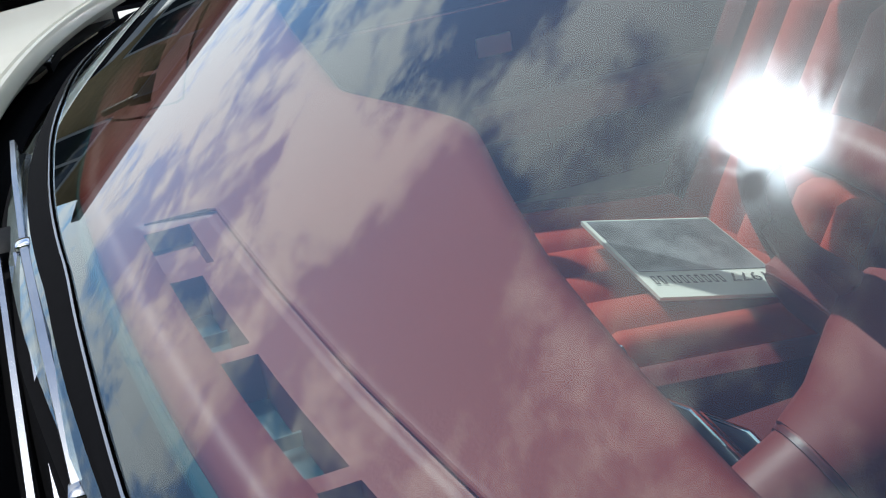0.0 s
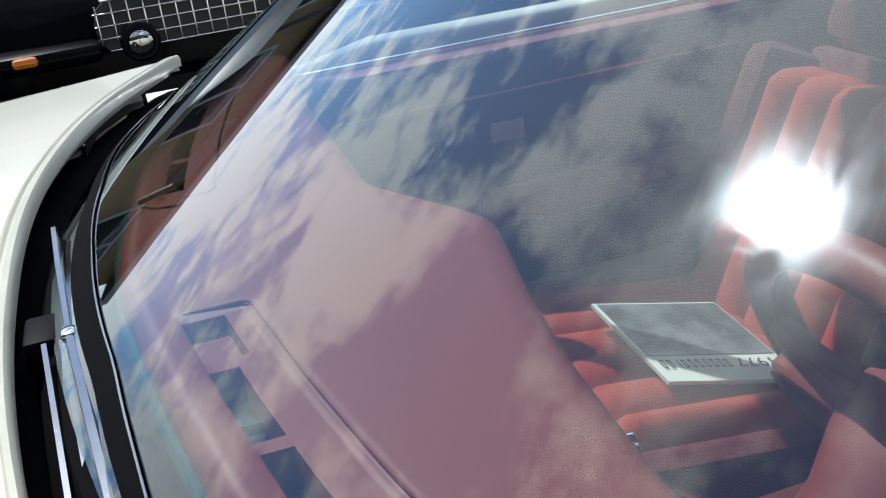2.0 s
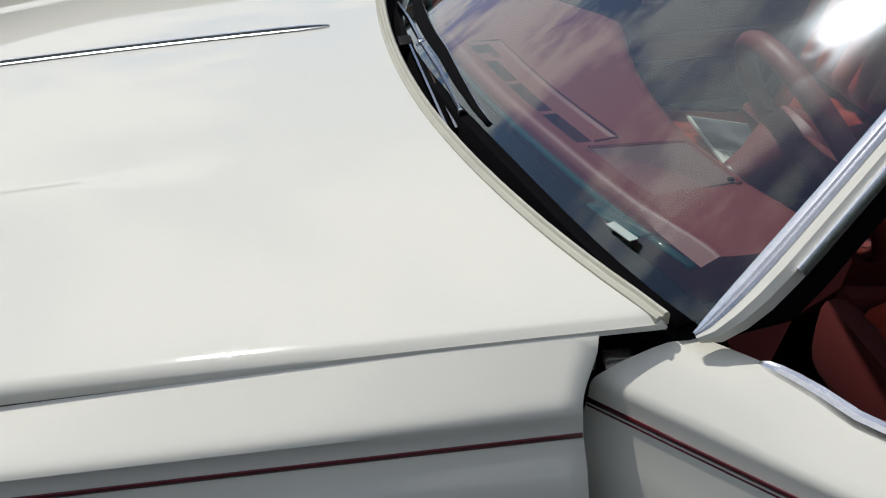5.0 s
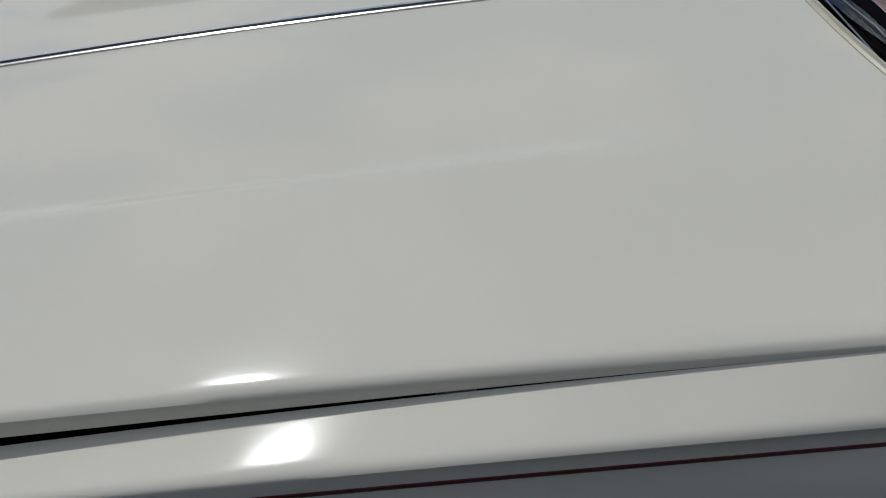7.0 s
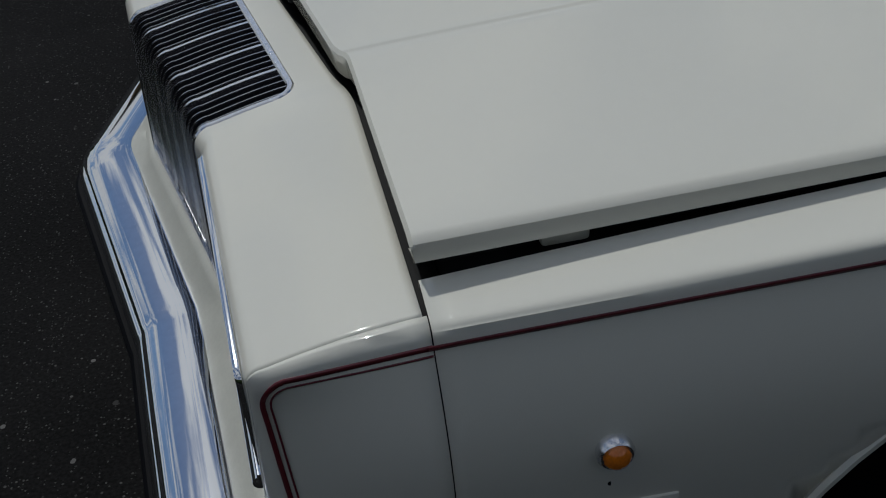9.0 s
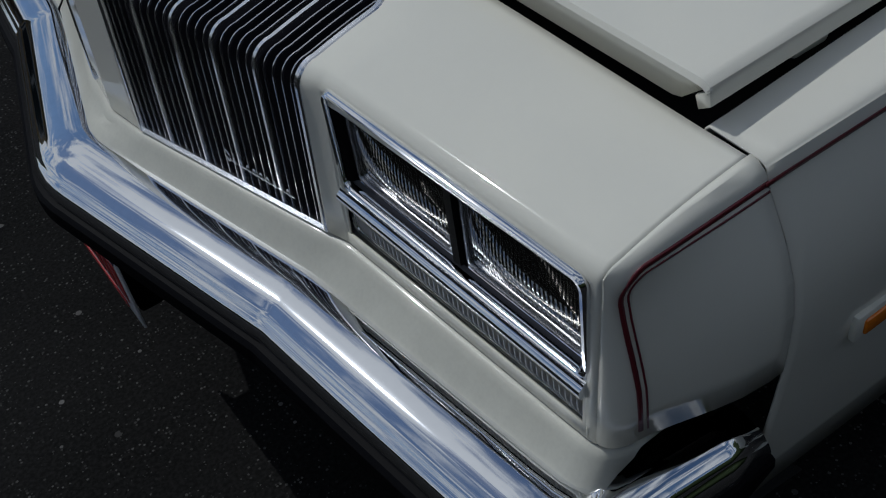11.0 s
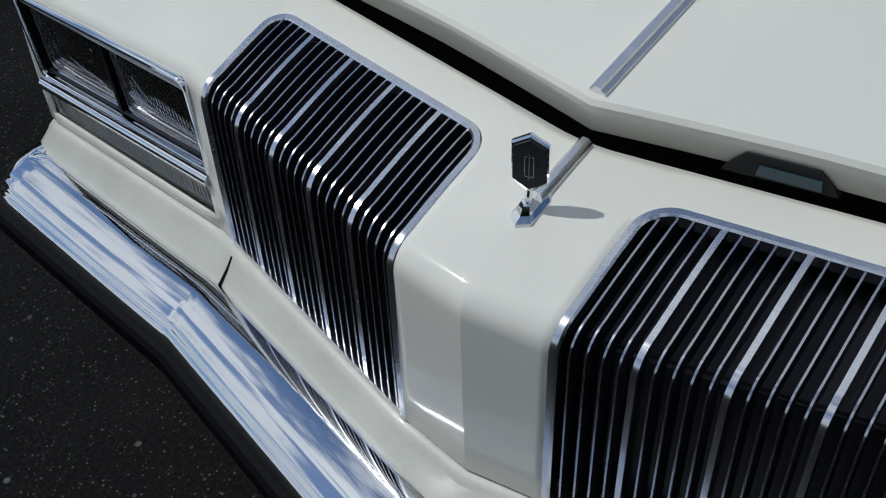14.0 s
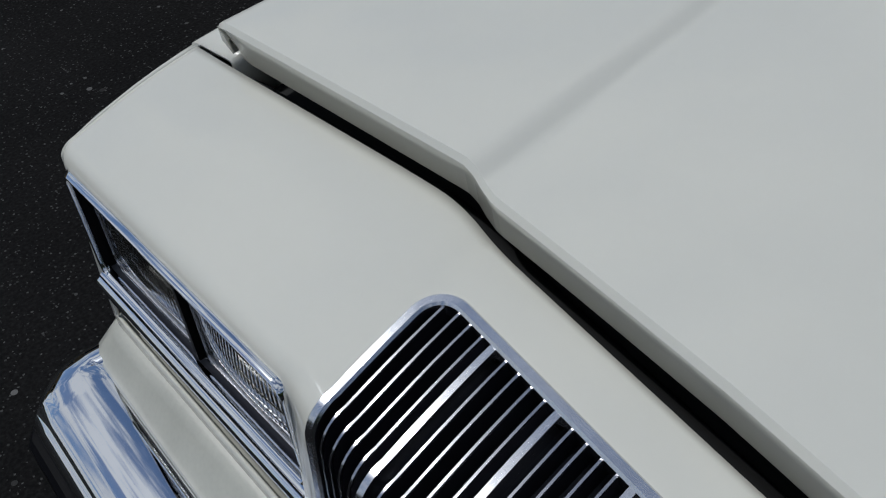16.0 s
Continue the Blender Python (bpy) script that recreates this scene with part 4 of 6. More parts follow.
# round marker, screw hole and amber side lamp on each fender
for s in (-1, 1):
    def flank(x, z):
        sec = side_section(x)
        return float(np.interp(-z, [-q[1] for q in sec], [q[0] for q in sec]))
    c = Vector((0.372, s * (flank(0.372, 0.682) + 0.002), 0.682))
    rows = [[c + Vector((r * math.cos(g), s * d, r * math.sin(g))) for g in [2 * math.pi * k / 20 for k in range(20)]] for r, d in ((0.019, -0.004), (0.019, 0.006), (0.0165, 0.010), (0.014, 0.010))]
    mk = body("side_marker", closed_loft(rows), TRIM, "round amber marker in a grey rim")
    rows = [[c + Vector((r * math.cos(g), s * d, r * math.sin(g))) for g in [2 * math.pi * k / 20 for k in range(20)]] for r, d in ((0.0138, 0.006), (0.0138, 0.012), (0.010, 0.017), (0.004, 0.0195))]
    part("lens", closed_loft(rows), AMBER, mk, "amber round lens")
    rows = [[Vector((0.370, s * (flank(0.370, 0.634) + d), 0.634)) + Vector((0.0035 * math.cos(g), 0, 0.0035 * math.sin(g))) for g in [2 * math.pi * k / 10 for k in range(10)]] for d in (-0.004, 0.0015)]
    body("screw_plug", closed_loft(rows), RUBBER, "small black screw plug")
    y = flank(0.376, 0.585)
    sl = body("side_lamp", a_box((0.377, s * (y + 0.003), 0.583), (0.13, 0.010, 0.038), 0.003), PAINT, "rectangular amber side lamp in a body-coloured bezel")
    part("lens", a_box((0.377, s * (y + 0.007), 0.583), (0.108, 0.009, 0.022), 0.003), AMBER, sl, "amber rectangular lens")

# inner wings and engine bay shroud: dark sheets closing the gaps, coloured as shade
for s in (-1, 1):
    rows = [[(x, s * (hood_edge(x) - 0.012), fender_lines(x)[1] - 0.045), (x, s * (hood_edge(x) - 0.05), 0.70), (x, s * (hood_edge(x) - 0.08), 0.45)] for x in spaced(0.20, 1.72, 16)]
    body("inner_wing", grid(rows), DARK, "inner wing sheet darkened for the shade in the gap", solid=0.004)
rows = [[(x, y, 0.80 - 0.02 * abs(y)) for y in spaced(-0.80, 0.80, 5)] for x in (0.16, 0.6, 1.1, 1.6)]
body("engine_bay_shroud", grid(rows), DARK, "dark sheet in place of the shaded engine bay", solid=0.004)
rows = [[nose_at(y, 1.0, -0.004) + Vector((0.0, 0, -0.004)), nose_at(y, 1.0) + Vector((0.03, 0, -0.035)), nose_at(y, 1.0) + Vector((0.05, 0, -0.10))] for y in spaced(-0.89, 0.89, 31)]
body("latch_panel", grid(rows), DARK, "latch panel behind the nose, darkened for the shade there", solid=0.003)
def on_lip(y, z, out):
    return Vector((hood_front(y) - 0.001 - out, y, z))


# flat dark slab on the lip stands in for the shaded latch opening
rows = [[on_lip(y, z, out) for y, z in ((-0.120, 0.862), (-0.126, 0.872), (-0.139, 0.886), (-0.201, 0.884), (-0.213, 0.870), (-0.219, 0.860))] for out in (-0.006, 0.0035)]
part("latch_notch", closed_loft(rows), DARK, hood, "dark slab on the hood lip for the shade in its notch", smooth=False)
rows = [[on_lip(y, z, out) for y, z in ((-0.150, 0.866), (-0.152, 0.876), (-0.204, 0.874), (-0.206, 0.864))] for out in (0.003, 0.0065)]
part("latch_plate", closed_loft(rows), VENT, hood, "dull metal latch plate", smooth=False)

# wheels
for s in (-1, 1):
    ring = []
    for r, d in ((0.20, 0.06), (0.31, 0.085), (0.335, 0.06), (0.335, -0.06), (0.31, -0.085), (0.20, -0.06)):
        ring.append((r, d))
    rows = [[(AXLE_X + r * math.cos(g), s * (0.80 + d), 0.338 + r * math.sin(g)) for r, d in ring] for g in [2 * math.pi * k / 40 for k in range(41)]]
    wheel = body("wheel", grid([[*row, row[0]] for row in rows]), RUBBER, "black front wheel in its arch")
    rows = [[(AXLE_X + r * math.cos(g), s * (0.80 + d), 0.338 + r * math.sin(g)) for r, d in ((0.202, 0.055), (0.17, 0.03), (0.08, 0.05), (0.02, 0.055))] for g in [2 * math.pi * k / 40 for k in range(41)]]
    part("rim", grid(rows), TRIM, wheel, "metal wheel rim", solid=0.003)

# ornament: bar, stepped foot and a hexagonal plaque standing on a stem
path = [nose_at(0, q, 0.003) for q in spaced(0.80, 0.995, 8)]
orn = body("hood_ornament", sweep(path, [(-0.008, -0.003), (-0.007, 0.002), (-0.003, 0.006), (0.003, 0.006), (0.007, 0.002), (0.008, -0.003)]), TRIM, "chrome ornament with black hexagonal plaque")
base = nose_at(0, nose_s(0, 0.002), 0.0)
foot = [(-0.022, 0.0), (-0.014, 0.012), (0.018, 0.012), (0.030, 0.006), (0.030, -0.006), (0.018, -0.012), (-0.014, -0.012)]
rows = []
for f, h in ((1.0, -0.002), (0.95, 0.003), (0.6, 0.006), (0.45, 0.012), (0.35, 0.015)):
    rows.append([base + Vector((x * f, y * f, h + 0.12 * x * f)) for x, y in foot])
part("foot", closed_loft(rows), CHROME, orn, "stepped chrome foot", angle=20)
part("stem", sweep([base + Vector((0.0, 0, 0.012)), base + Vector((0.003, 0, 0.030))], circle(0.004, 10), up=(0, 1, 0)), CHROME, orn, "round stem")
pc = base + Vector((0.004, 0, 0.052))
hexa = [(0.0, 0.031), (0.0165, 0.022), (0.0165, -0.016), (0.0, -0.028), (-0.0165, -0.016), (-0.0165, 0.022)]
plaque_m = Matrix.Translation(pc) @ Matrix.Rotation(radians(19), 4, "Z") @ Matrix.Rotation(radians(6), 4, "Y")
rows = [[plaque_m @ Vector((x, y * f, z * f)) for y, z in hexa] for f, x in ((0.93, -0.0030), (1.0, -0.0018), (1.0, 0.0018), (0.93, 0.0030))]
plaque = part("plaque", closed_loft(rows), CHROME, orn, "hexagonal chrome plaque rim", smooth=False)
for x in (-0.0034, 0.0034):
    rows = [[plaque_m @ Vector((x + d, y * f, z * f)) for y, z in hexa] for f, d in ((0.84, -0.0010), (0.82, 0.0010))]
    part("black_field", closed_loft(rows), GRILLE_BLACK, orn, "glossy black field", smooth=False)
bm = bmesh.new()
for dy, dz, w, h in ((0, 0.010, 0.008, 0.0012), (0, -0.010, 0.008, 0.0012), (-0.004, 0, 0.0012, 0.020), (0.004, 0, 0.0012, 0.020), (0, 0, 0.0012, 0.026)):
    box(bm, (-0.0047, dy, dz), (0.0008, w, h), 0.0, plaque_m)
part("emblem_lines", bm, TRIM, orn, "thin bright emblem lines")

# maker's name on the driver's grille as plain bright strokes
def script_at(k):
    p = nose_at(-(0.284 + 0.0116 * k), 0.06, 0.006)
    return Vector((p.x, p.y, 0.631 - 0.0012 * k))


emb = body("grille_script", sweep([script_at(-0.4) + Vector((0.003, 0, -0.0075)), script_at(9.4) + Vector((0.003, 0, -0.0075))], [(-0.0006, -0.0006), (0.0006, -0.0006), (0.0006, 0.0006), (-0.0006, 0.0006)]), TRIM, "bright maker's script on the grille, as plain ovals and bars")
for k, (w, h, lift) in enumerate(((0.0068, 0.0085, 0.003), (0.0, 0.009, 0.003), (0.0042, 0.0050, 0.0), (0.0036, 0.0048, 0.0), (0.0046, 0.0048, 0.0), (0.0042, 0.0050, 0.0), (0.0042, 0.0050, 0.0), (0.0, 0.0055, 0.0), (0.0, 0.009, 0.003), (0.0042, 0.0050, 0.0))):
    c = script_at(k) + Vector((0, 0, lift))
    if w:
        ring = [c + Vector((0, w * math.cos(g), h * math.sin(g))) for g in [2 * math.pi * j / 20 for j in range(21)]]
        part("oval", sweep(ring, circle(0.0009, 6), up=(1, 0, 0)), TRIM, emb)
    else:
        part("stroke", a_box(c, (0.002, 0.0018, 2 * h), 0.0006), TRIM, emb)

# cowl, wipers
def dash_front(y):
    a = abs(y)
    return soft(a, [(0, 1.662), (0.115, 1.672), (0.241, 1.687), (0.365, 1.706), (0.472, 1.728), (0.575, 1.751), (0.656, 1.770), (0.724, 1.790), (0.80, 1.815), (0.86, 1.84)])


def glass_base(y):
    return Vector((1.613 + 0.36 * y ** 2 - 0.35 * y ** 4 + 0.26 * y ** 6, y, 0.968 - 0.05 * y * y - 0.018 * y ** 4))


rows = []
for y in spaced(-0.875, 0.875, 41):
    x = hood_rear(y)
    g = glass_base(y)
    zh = hood_z(x, y)
    rows.append([(x - 0.02, y, zh - 0.05), (x + 0.012, y, zh - 0.045), ((x + g.x) / 2, y, zh - 0.05), (g.x - 0.006, y, g.z - 0.012), (g.x + 0.03, y, g.z - 0.004), (g.x + 0.05, y, g.z - 0.05)])
cowl = body("cowl", grid(rows), COWL_BLACK, "black cowl panel below the windshield", solid=0.004)


def tube_between(pts, r, mat, name, parent, label=""):
    return part(name, sweep(pts, circle(r, 8), up=(0, 1, 0.01)), mat, parent, label)


def wiper(tip, pivot, end, arm_from, name_label):
    w = body("wiper", sweep([Vector(tip) + Vector((0, 0, -0.008)), Vector(pivot) + Vector((0.004, 0, -0.006)), Vector(end) + Vector((0, 0, -0.006))], [(-0.003, -0.006), (0.003, -0.006), (0.002, 0.004), (-0.002, 0.004)]), RUBBER, name_label)
    part("blade_frame", sweep([Vector(tip), Vector(tip).lerp(Vector(pivot), 0.5) + Vector((0, 0, 0.006)), Vector(pivot)], [(-0.0038, -0.002), (0.0038, -0.002), (0.0025, 0.003), (-0.0025, 0.003)]), WIPER_STEEL, w, "bright blade frame")
    part("blade_frame", sweep([Vector(pivot), Vector(pivot).lerp(Vector(end), 0.5) + Vector((0, 0, 0.005)), Vector(end)], [(-0.0032, -0.002), (0.0032, -0.002), (0.002, 0.003), (-0.002, 0.003)]), WIPER_STEEL, w, "bright blade frame")
    part("tip_clip", a_box(tip, (0.010, 0.014, 0.007), 0.002), WIPER_STEEL, w, "bright tip clip")
    part("joint", a_box(pivot, (0.011, 0.016, 0.009), 0.003), CHROME, w, "bright joint")
    for d in (0.0, 0.012):
        part("arm", sweep([Vector(pivot) + Vector((-0.006 - d, 0, -0.004)), Vector(arm_from) + Vector((-d, 0, 0))], [(-0.0025, -0.002), (0.0025, -0.002), (0.0018, 0.002), (-0.0018, 0.002)]), WIPER_STEEL, w, "grey wiper arm")
    return w


wiper((1.655, -0.372, 0.956), (1.629, -0.105, 0.974), (1.613, 0.140, 0.973), (1.645, -0.392, 0.938), "bright wiper parked on the driver's side of the glass")
wiper((1.634, 0.495, 0.957), (1.653, 0.64, 0.957), (1.672, 0.775, 0.955), (1.645, 0.60, 0.940), "bright wiper parked on the passenger's side of the glass")
body("washer_bracket", a_box((1.607, -0.07, 0.955), (0.025, 0.05, 0.03), 0.004), RUBBER, "black wiper linkage bracket")

# windshield
def glass_top(y):
    return Vector((2.40 + 0.17 * y * y + 0.275 * abs(y) ** 6, y, 1.436 - 0.03 * (abs(y) / 0.7) ** 2))


def glass_at(y, v):
    return glass_base(y).lerp(glass_top(y), v)


GLASS_V = 0.64  # the glass meets the roof here


def glass_side(v):
    """Half width of the glass at v of its height."""
    return 0.893 - 0.31 * v


rows = []
for u in spaced(-1, 1, 49):
    row = []
    for v in spaced(0, GLASS_V, 13):
        row.append(glass_at(u * glass_side(v), v))
    rows.append(row)
windshield = body("windshield", grid(rows), GLASS, "tinted windshield reflecting sky and clouds")
windshield.visible_shadow = False
facing(windshield, (-0.5, 0, 0.86))
rows = []
for y in spaced(-0.83, 0.83, 33):
    rows.append([(dash_front(y) - 0.009, y, 0.953 - 0.010 * (abs(y) / 0.83) ** 4), (dash_front(y) - 0.001, y, 0.956 - 0.010 * (abs(y) / 0.83) ** 4)])
part("lower_edge", grid(rows), TEAL_GLASS_EDGE, windshield, "green band along the foot of the glass", solid=0.002)

rows, line = [], []
for y in spaced(-0.45, 0.78, 53):
    v1 = lerp(abs(y), [(0, 0.048), (0.2, 0.044), (0.3, 0.032), (0.4, 0.018), (0.5, 0.010), (0.8, 0.008)])
    v0 = v1 - lerp(abs(y), [(0, 0.026), (0.3, 0.018), (0.45, 0.008)])
    up = Vector((-0.001, 0, 0.002))
    rows.append([glass_at(y, v0 + (v1 - v0) * q) + up * w for q, w in ((0.0, -2.0), (0.08, 0.6), (0.35, 1.2), (0.6, 0.8), (0.92, 1.0), (1.0, 0.4))])
    line.append(glass_at(y, v1) + up)
lower_seal = part("lower_seal", grid(rows), COWL_BLACK, windshield, "black rubber along the foot of the glass", solid=0.001)
facing(lower_seal, (-0.5, 0, 0.86))
part("seal_bead", sweep(line, circle(0.0008, 6), up=(-0.5, 0, 0.86)), WIPER_STEEL, lower_seal, "thin bright edge of the rubber")

# pillars, roof front
for s in (-1, 1):
    taper = [0.16, 0.36, 0.48, 0.55] + [0.58] * 7
    path = [glass_at(s * glass_side(v), v) + Vector((0.008, s * 0.018, 0.002)) * (k / 0.58) for v, k in zip([-0.012, 0.004, 0.03, 0.06] + spaced(0.1, GLASS_V, 7), taper)]
    up = Vector((-0.55, s * 0.25, 0.8))
    pil = body("windshield_pillar", sweep(path, [(-0.022, -0.03), (-0.022, 0.0), (0.018, 0.0), (0.030, -0.012), (0.030, -0.04)] if s < 0 else [(-0.030, -0.04), (-0.030, -0.012), (-0.018, 0.0), (0.022, 0.0), (0.022, -0.03)], up=up, scale=taper), PAINT, "cream windshield pillar with bright trim")
    sg = 1 if s < 0 else -1
    part("trim", sweep(path, [(sg * a, c) for a, c in ((-0.040, -0.012), (-0.038, -0.002), (-0.030, 0.003), (-0.018, 0.005), (-0.014, 0.002), (-0.006, 0.006), (0.0, 0.001))][::sg], up=up, scale=taper), TRIM, pil, "wide bright windshield trim")
    part("drip_rail", sweep([p + Vector((0.006, s * 0.006, 0.0)) for p in path[4:]], [(sg * a, c) for a, c in ((0.018, -0.01), (0.020, 0.002), (0.026, 0.004), (0.032, -0.004), (0.034, -0.014))][::sg], up=up, scale=taper[4:]), TRIM, pil, "bright drip rail")
    seal = [Vector((1.775, s * 0.868, 0.868)), Vector((1.800, s * 0.866, 0.882)), Vector((1.828, s * 0.862, 0.898))] + [p + Vector((0.036, s * -0.008, -0.024)) for p in path[3:]]
    part("door_seal", sweep(seal, circle(0.019, 10), up=up), COWL_BLACK, pil, "black door seal curving round the pillar's foot")
rows, seal_rows = [], []
for u in spaced(-1, 1, 25):
    p = glass_at(u * glass_side(GLASS_V), GLASS_V)
    seal_rows.append(p + Vector((0.002, 0, 0.002)))
    p = p + Vector((0.008, u * 0.035, 0.005))
    rows.append([p + Vector((0.004, 0, -0.03)), p, p + Vector((0.006, 0, 0.010)), p + Vector((0.05, 0, 0.028)), p + Vector((0.3, 0, 0.045)), p + Vector((0.8, 0, 0.045)), p + Vector((1.25, 0, 0.0)), p + Vector((1.65, 0, -0.28)), p + Vector((1.7, 0, -0.55))])
roof = body("roof", grid(rows), PAINT, "cream roof", solid=0.012)
part("header_seal", sweep(seal_rows, circle(0.007, 8), up=(-0.5, 0, 0.86)), COWL_BLACK, roof, "dark seal above the windshield")
rows = [[(x, y, z) for y in spaced(-0.66, 0.66, 5)] for x, z in ((2.24, 1.235), (2.6, 1.25), (3.2, 1.24), (3.55, 1.17))]
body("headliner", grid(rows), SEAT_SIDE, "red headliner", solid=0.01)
# body shell behind: passenger door, quarter panels, deck and tail
FLANK = ((0.90, 0.93), (0.925, 0.90), (0.945, 0.83), (0.965, 0.70), (0.955, 0.45), (0.92, 0.28))
rows = [[(x, y, z - 0.05 * (q == 0) * (x < 1.9)) for q, (y, z) in enumerate(FLANK)] for x in (1.725, 1.86, 2.1, 2.6, 2.94)]
body("passenger_door", grid(rows), PAINT, "closed cream passenger door", solid=0.03)
for s in (-1, 1):
    rows = []
    for x in spaced(2.95, 4.95, 15):
        f = smooth01((x - 4.3) / 0.65)
        row = []
        for y, z in FLANK:
            d = math.hypot(x - 4.0, z - 0.31)
            lift = max(0.0, 0.62 - z) if abs(x - 4.0) < 0.36 else 0.0
            row.append((x, s * (y - 0.06 * f), z + lift * (1 - abs(x - 4.0) / 0.36) ** 0.5 if lift else z))
        rows.append(row)
    body("quarter_panel", grid(rows), PAINT, "cream rear quarter panel", solid=0.02)
    rows = [[(2.98, s * 0.66, 1.262), (3.25, s * 0.665, 1.27), (3.52, s * 0.655, 1.23), (3.92, s * 0.63, 1.0)], [(3.02, s * 0.84, 0.94), (3.3, s * 0.85, 0.94), (3.65, s * 0.85, 0.94), (4.05, s * 0.80, 0.945)]]
    body("rear_pillar", grid(rows), PAINT, "broad cream rear roof pillar", solid=0.02)
    ring = [(0.20, 0.06), (0.31, 0.085), (0.335, 0.06), (0.335, -0.06), (0.31, -0.085), (0.20, -0.06), (0.20, 0.06)]
    rows = [[(4.0 + r * math.cos(g), s * (0.79 + d), 0.338 + r * math.sin(g)) for r, d in ring] for g in [2 * math.pi * k / 32 for k in range(33)]]
    wheel = body("wheel", grid(rows), RUBBER, "black rear wheel")
    rows = [[(4.0 + r * math.cos(g), s * (0.79 + d), 0.338 + r * math.sin(g)) for r, d in ((0.202, 0.055), (0.17, 0.03), (0.08, 0.05), (0.02, 0.055))] for g in [2 * math.pi * k / 32 for k in range(33)]]
    part("rim", grid(rows), TRIM, wheel, "metal wheel rim", solid=0.003)
rows = [[(x, y, z - 0.025 * (abs(y) / 0.88) ** 2) for y in spaced(-0.88, 0.88, 9)] for x, z in ((3.70, 0.945), (4.1, 0.955), (4.6, 0.945), (4.92, 0.915), (4.96, 0.88))]
body("rear_deck", grid(rows), PAINT, "cream rear deck", solid=0.01)
rows = [[(x, y, z) for y in spaced(-0.875, 0.875, 7)] for x, z in ((4.955, 0.90), (4.97, 0.75), (4.95, 0.50), (4.90, 0.35))]
body("tail_panel", grid(rows), PAINT, "plain cream tail panel", solid=0.01)
body("rear_bumper", a_box((5.0, 0, 0.50), (0.10, 1.80, 0.13), 0.03), CHROME, "chrome rear bumper")

# door, swung open on the driver's side
door_m = Matrix.Translation((1.704, -0.877, 0)) @ Matrix.Rotation(radians(-51), 4, "Z")


def door_width(x):
    """How far the door's top reaches inwards at x."""
    return lerp(x, [(0.0, 0.090), (0.165, 0.092), (0.20, 0.088), (0.24, 0.078), (0.30, 0.075), (1.2, 0.075)])


DOOR_TOP = ((0.090, 0.860), (0.0895, 0.888), (0.086, 0.8935), (0.080, 0.8945), (0.066, 0.892), (0.050, 0.8865), (0.034, 0.879), (0.020, 0.871), (0.010, 0.8645), (0.005, 0.860), (0.002, 0.853), (0.0, 0.834))
DOOR_LOW = ((-0.02, 0.80), (-0.04, 0.74), (-0.045, 0.64), (-0.035, 0.46), (-0.005, 0.30), (0.08, 0.30), (0.09, 0.40))
rows = []
for x in [0.0, 0.003, 0.010, 0.03, 0.06, 0.10, 0.13, 0.16, 0.19, 0.22, 0.26, 0.30] + spaced(0.4, 1.15, 8):
    row = []
    for y, z in DOOR_TOP + DOOR_LOW:
        top = z > 0.84
        # the front edge runs back inwards; the top falls away behind the trim's start
        ahead = (0.78 * y + 0.10 * y * y) * top * max(0.0, 1 - x / 0.45)
        if top:
            y = y * door_width(x + ahead) / 0.090
            z -= 0.008 * smooth01((x + ahead - 0.12) / 0.13) * min(1.0, y / 0.03)
        inset = 0.003 * (x == 0.0)
        row.append(door_m @ Vector((x + ahead, y + inset * (1 if y < 0.04 else -1), z - inset)))
    rows.append(row)
door = body("open_door", closed_loft(rows), PAINT, "cream driver's door standing open")
for dz, w in ((0.0035, 0.0028), (-0.0035, 0.0010)):
    rows = [[door_m @ Vector((x, -0.0022, 0.834 + dz - w)), door_m @ Vector((x, -0.0022, 0.834 + dz + w))] for x in spaced(0.004, 1.12, 10)]
    part("pinstripe", grid(rows), RED_LINE, door, "dark red pinstripe", solid=0.0008)
trim_path = [door_m @ Vector(p) for p in ((0.138, 0.084, 0.8935), (0.146, 0.0835, 0.895), (0.158, 0.083, 0.895), (0.175, 0.082, 0.894), (0.20, 0.079, 0.892), (0.24, 0.069, 0.890), (0.30, 0.066, 0.889), (0.5, 0.066, 0.889), (1.12, 0.066, 0.889))]
part("sill_trim", sweep(trim_path, [(-0.009, -0.006), (-0.009, 0.003), (-0.004, 0.006), (0.001, 0.003), (0.005, 0.006), (0.010, 0.002), (0.011, -0.006)], scale=[0.3, 0.55, 0.68, 0.74, 0.78, 0.8, 0.8, 0.8, 0.8]), GRILLE_TRIM, door, "bright window sill trim")
part("inner_panel", a_box((0, 0, 0), (1.05, 0.02, 0.5), 0.008, door_m @ Matrix.Translation((0.70, 0.130, 0.60))), SEAT_SIDE, door, "red inner door panel")
part("armrest", a_box((0, 0, 0), (0.5, 0.06, 0.07), 0.02, door_m @ Matrix.Translation((0.7, 0.16, 0.66))), DASH, door, "maroon armrest")
hinge = body("door_hinge", a_box((1.738, -0.868, 0.872), (0.03, 0.02, 0.012), 0.003), TRIM, "metal door hinge tab")
rows = [[(x, y, z) for z in (0.855, 0.7, 0.4)] for x, y in ((1.725, -0.868), (1.745, -0.855), (1.80, -0.84), (1.86, -0.86))]
body("door_jamb", grid(rows), DARK, "dark front door jamb", solid=0.006)

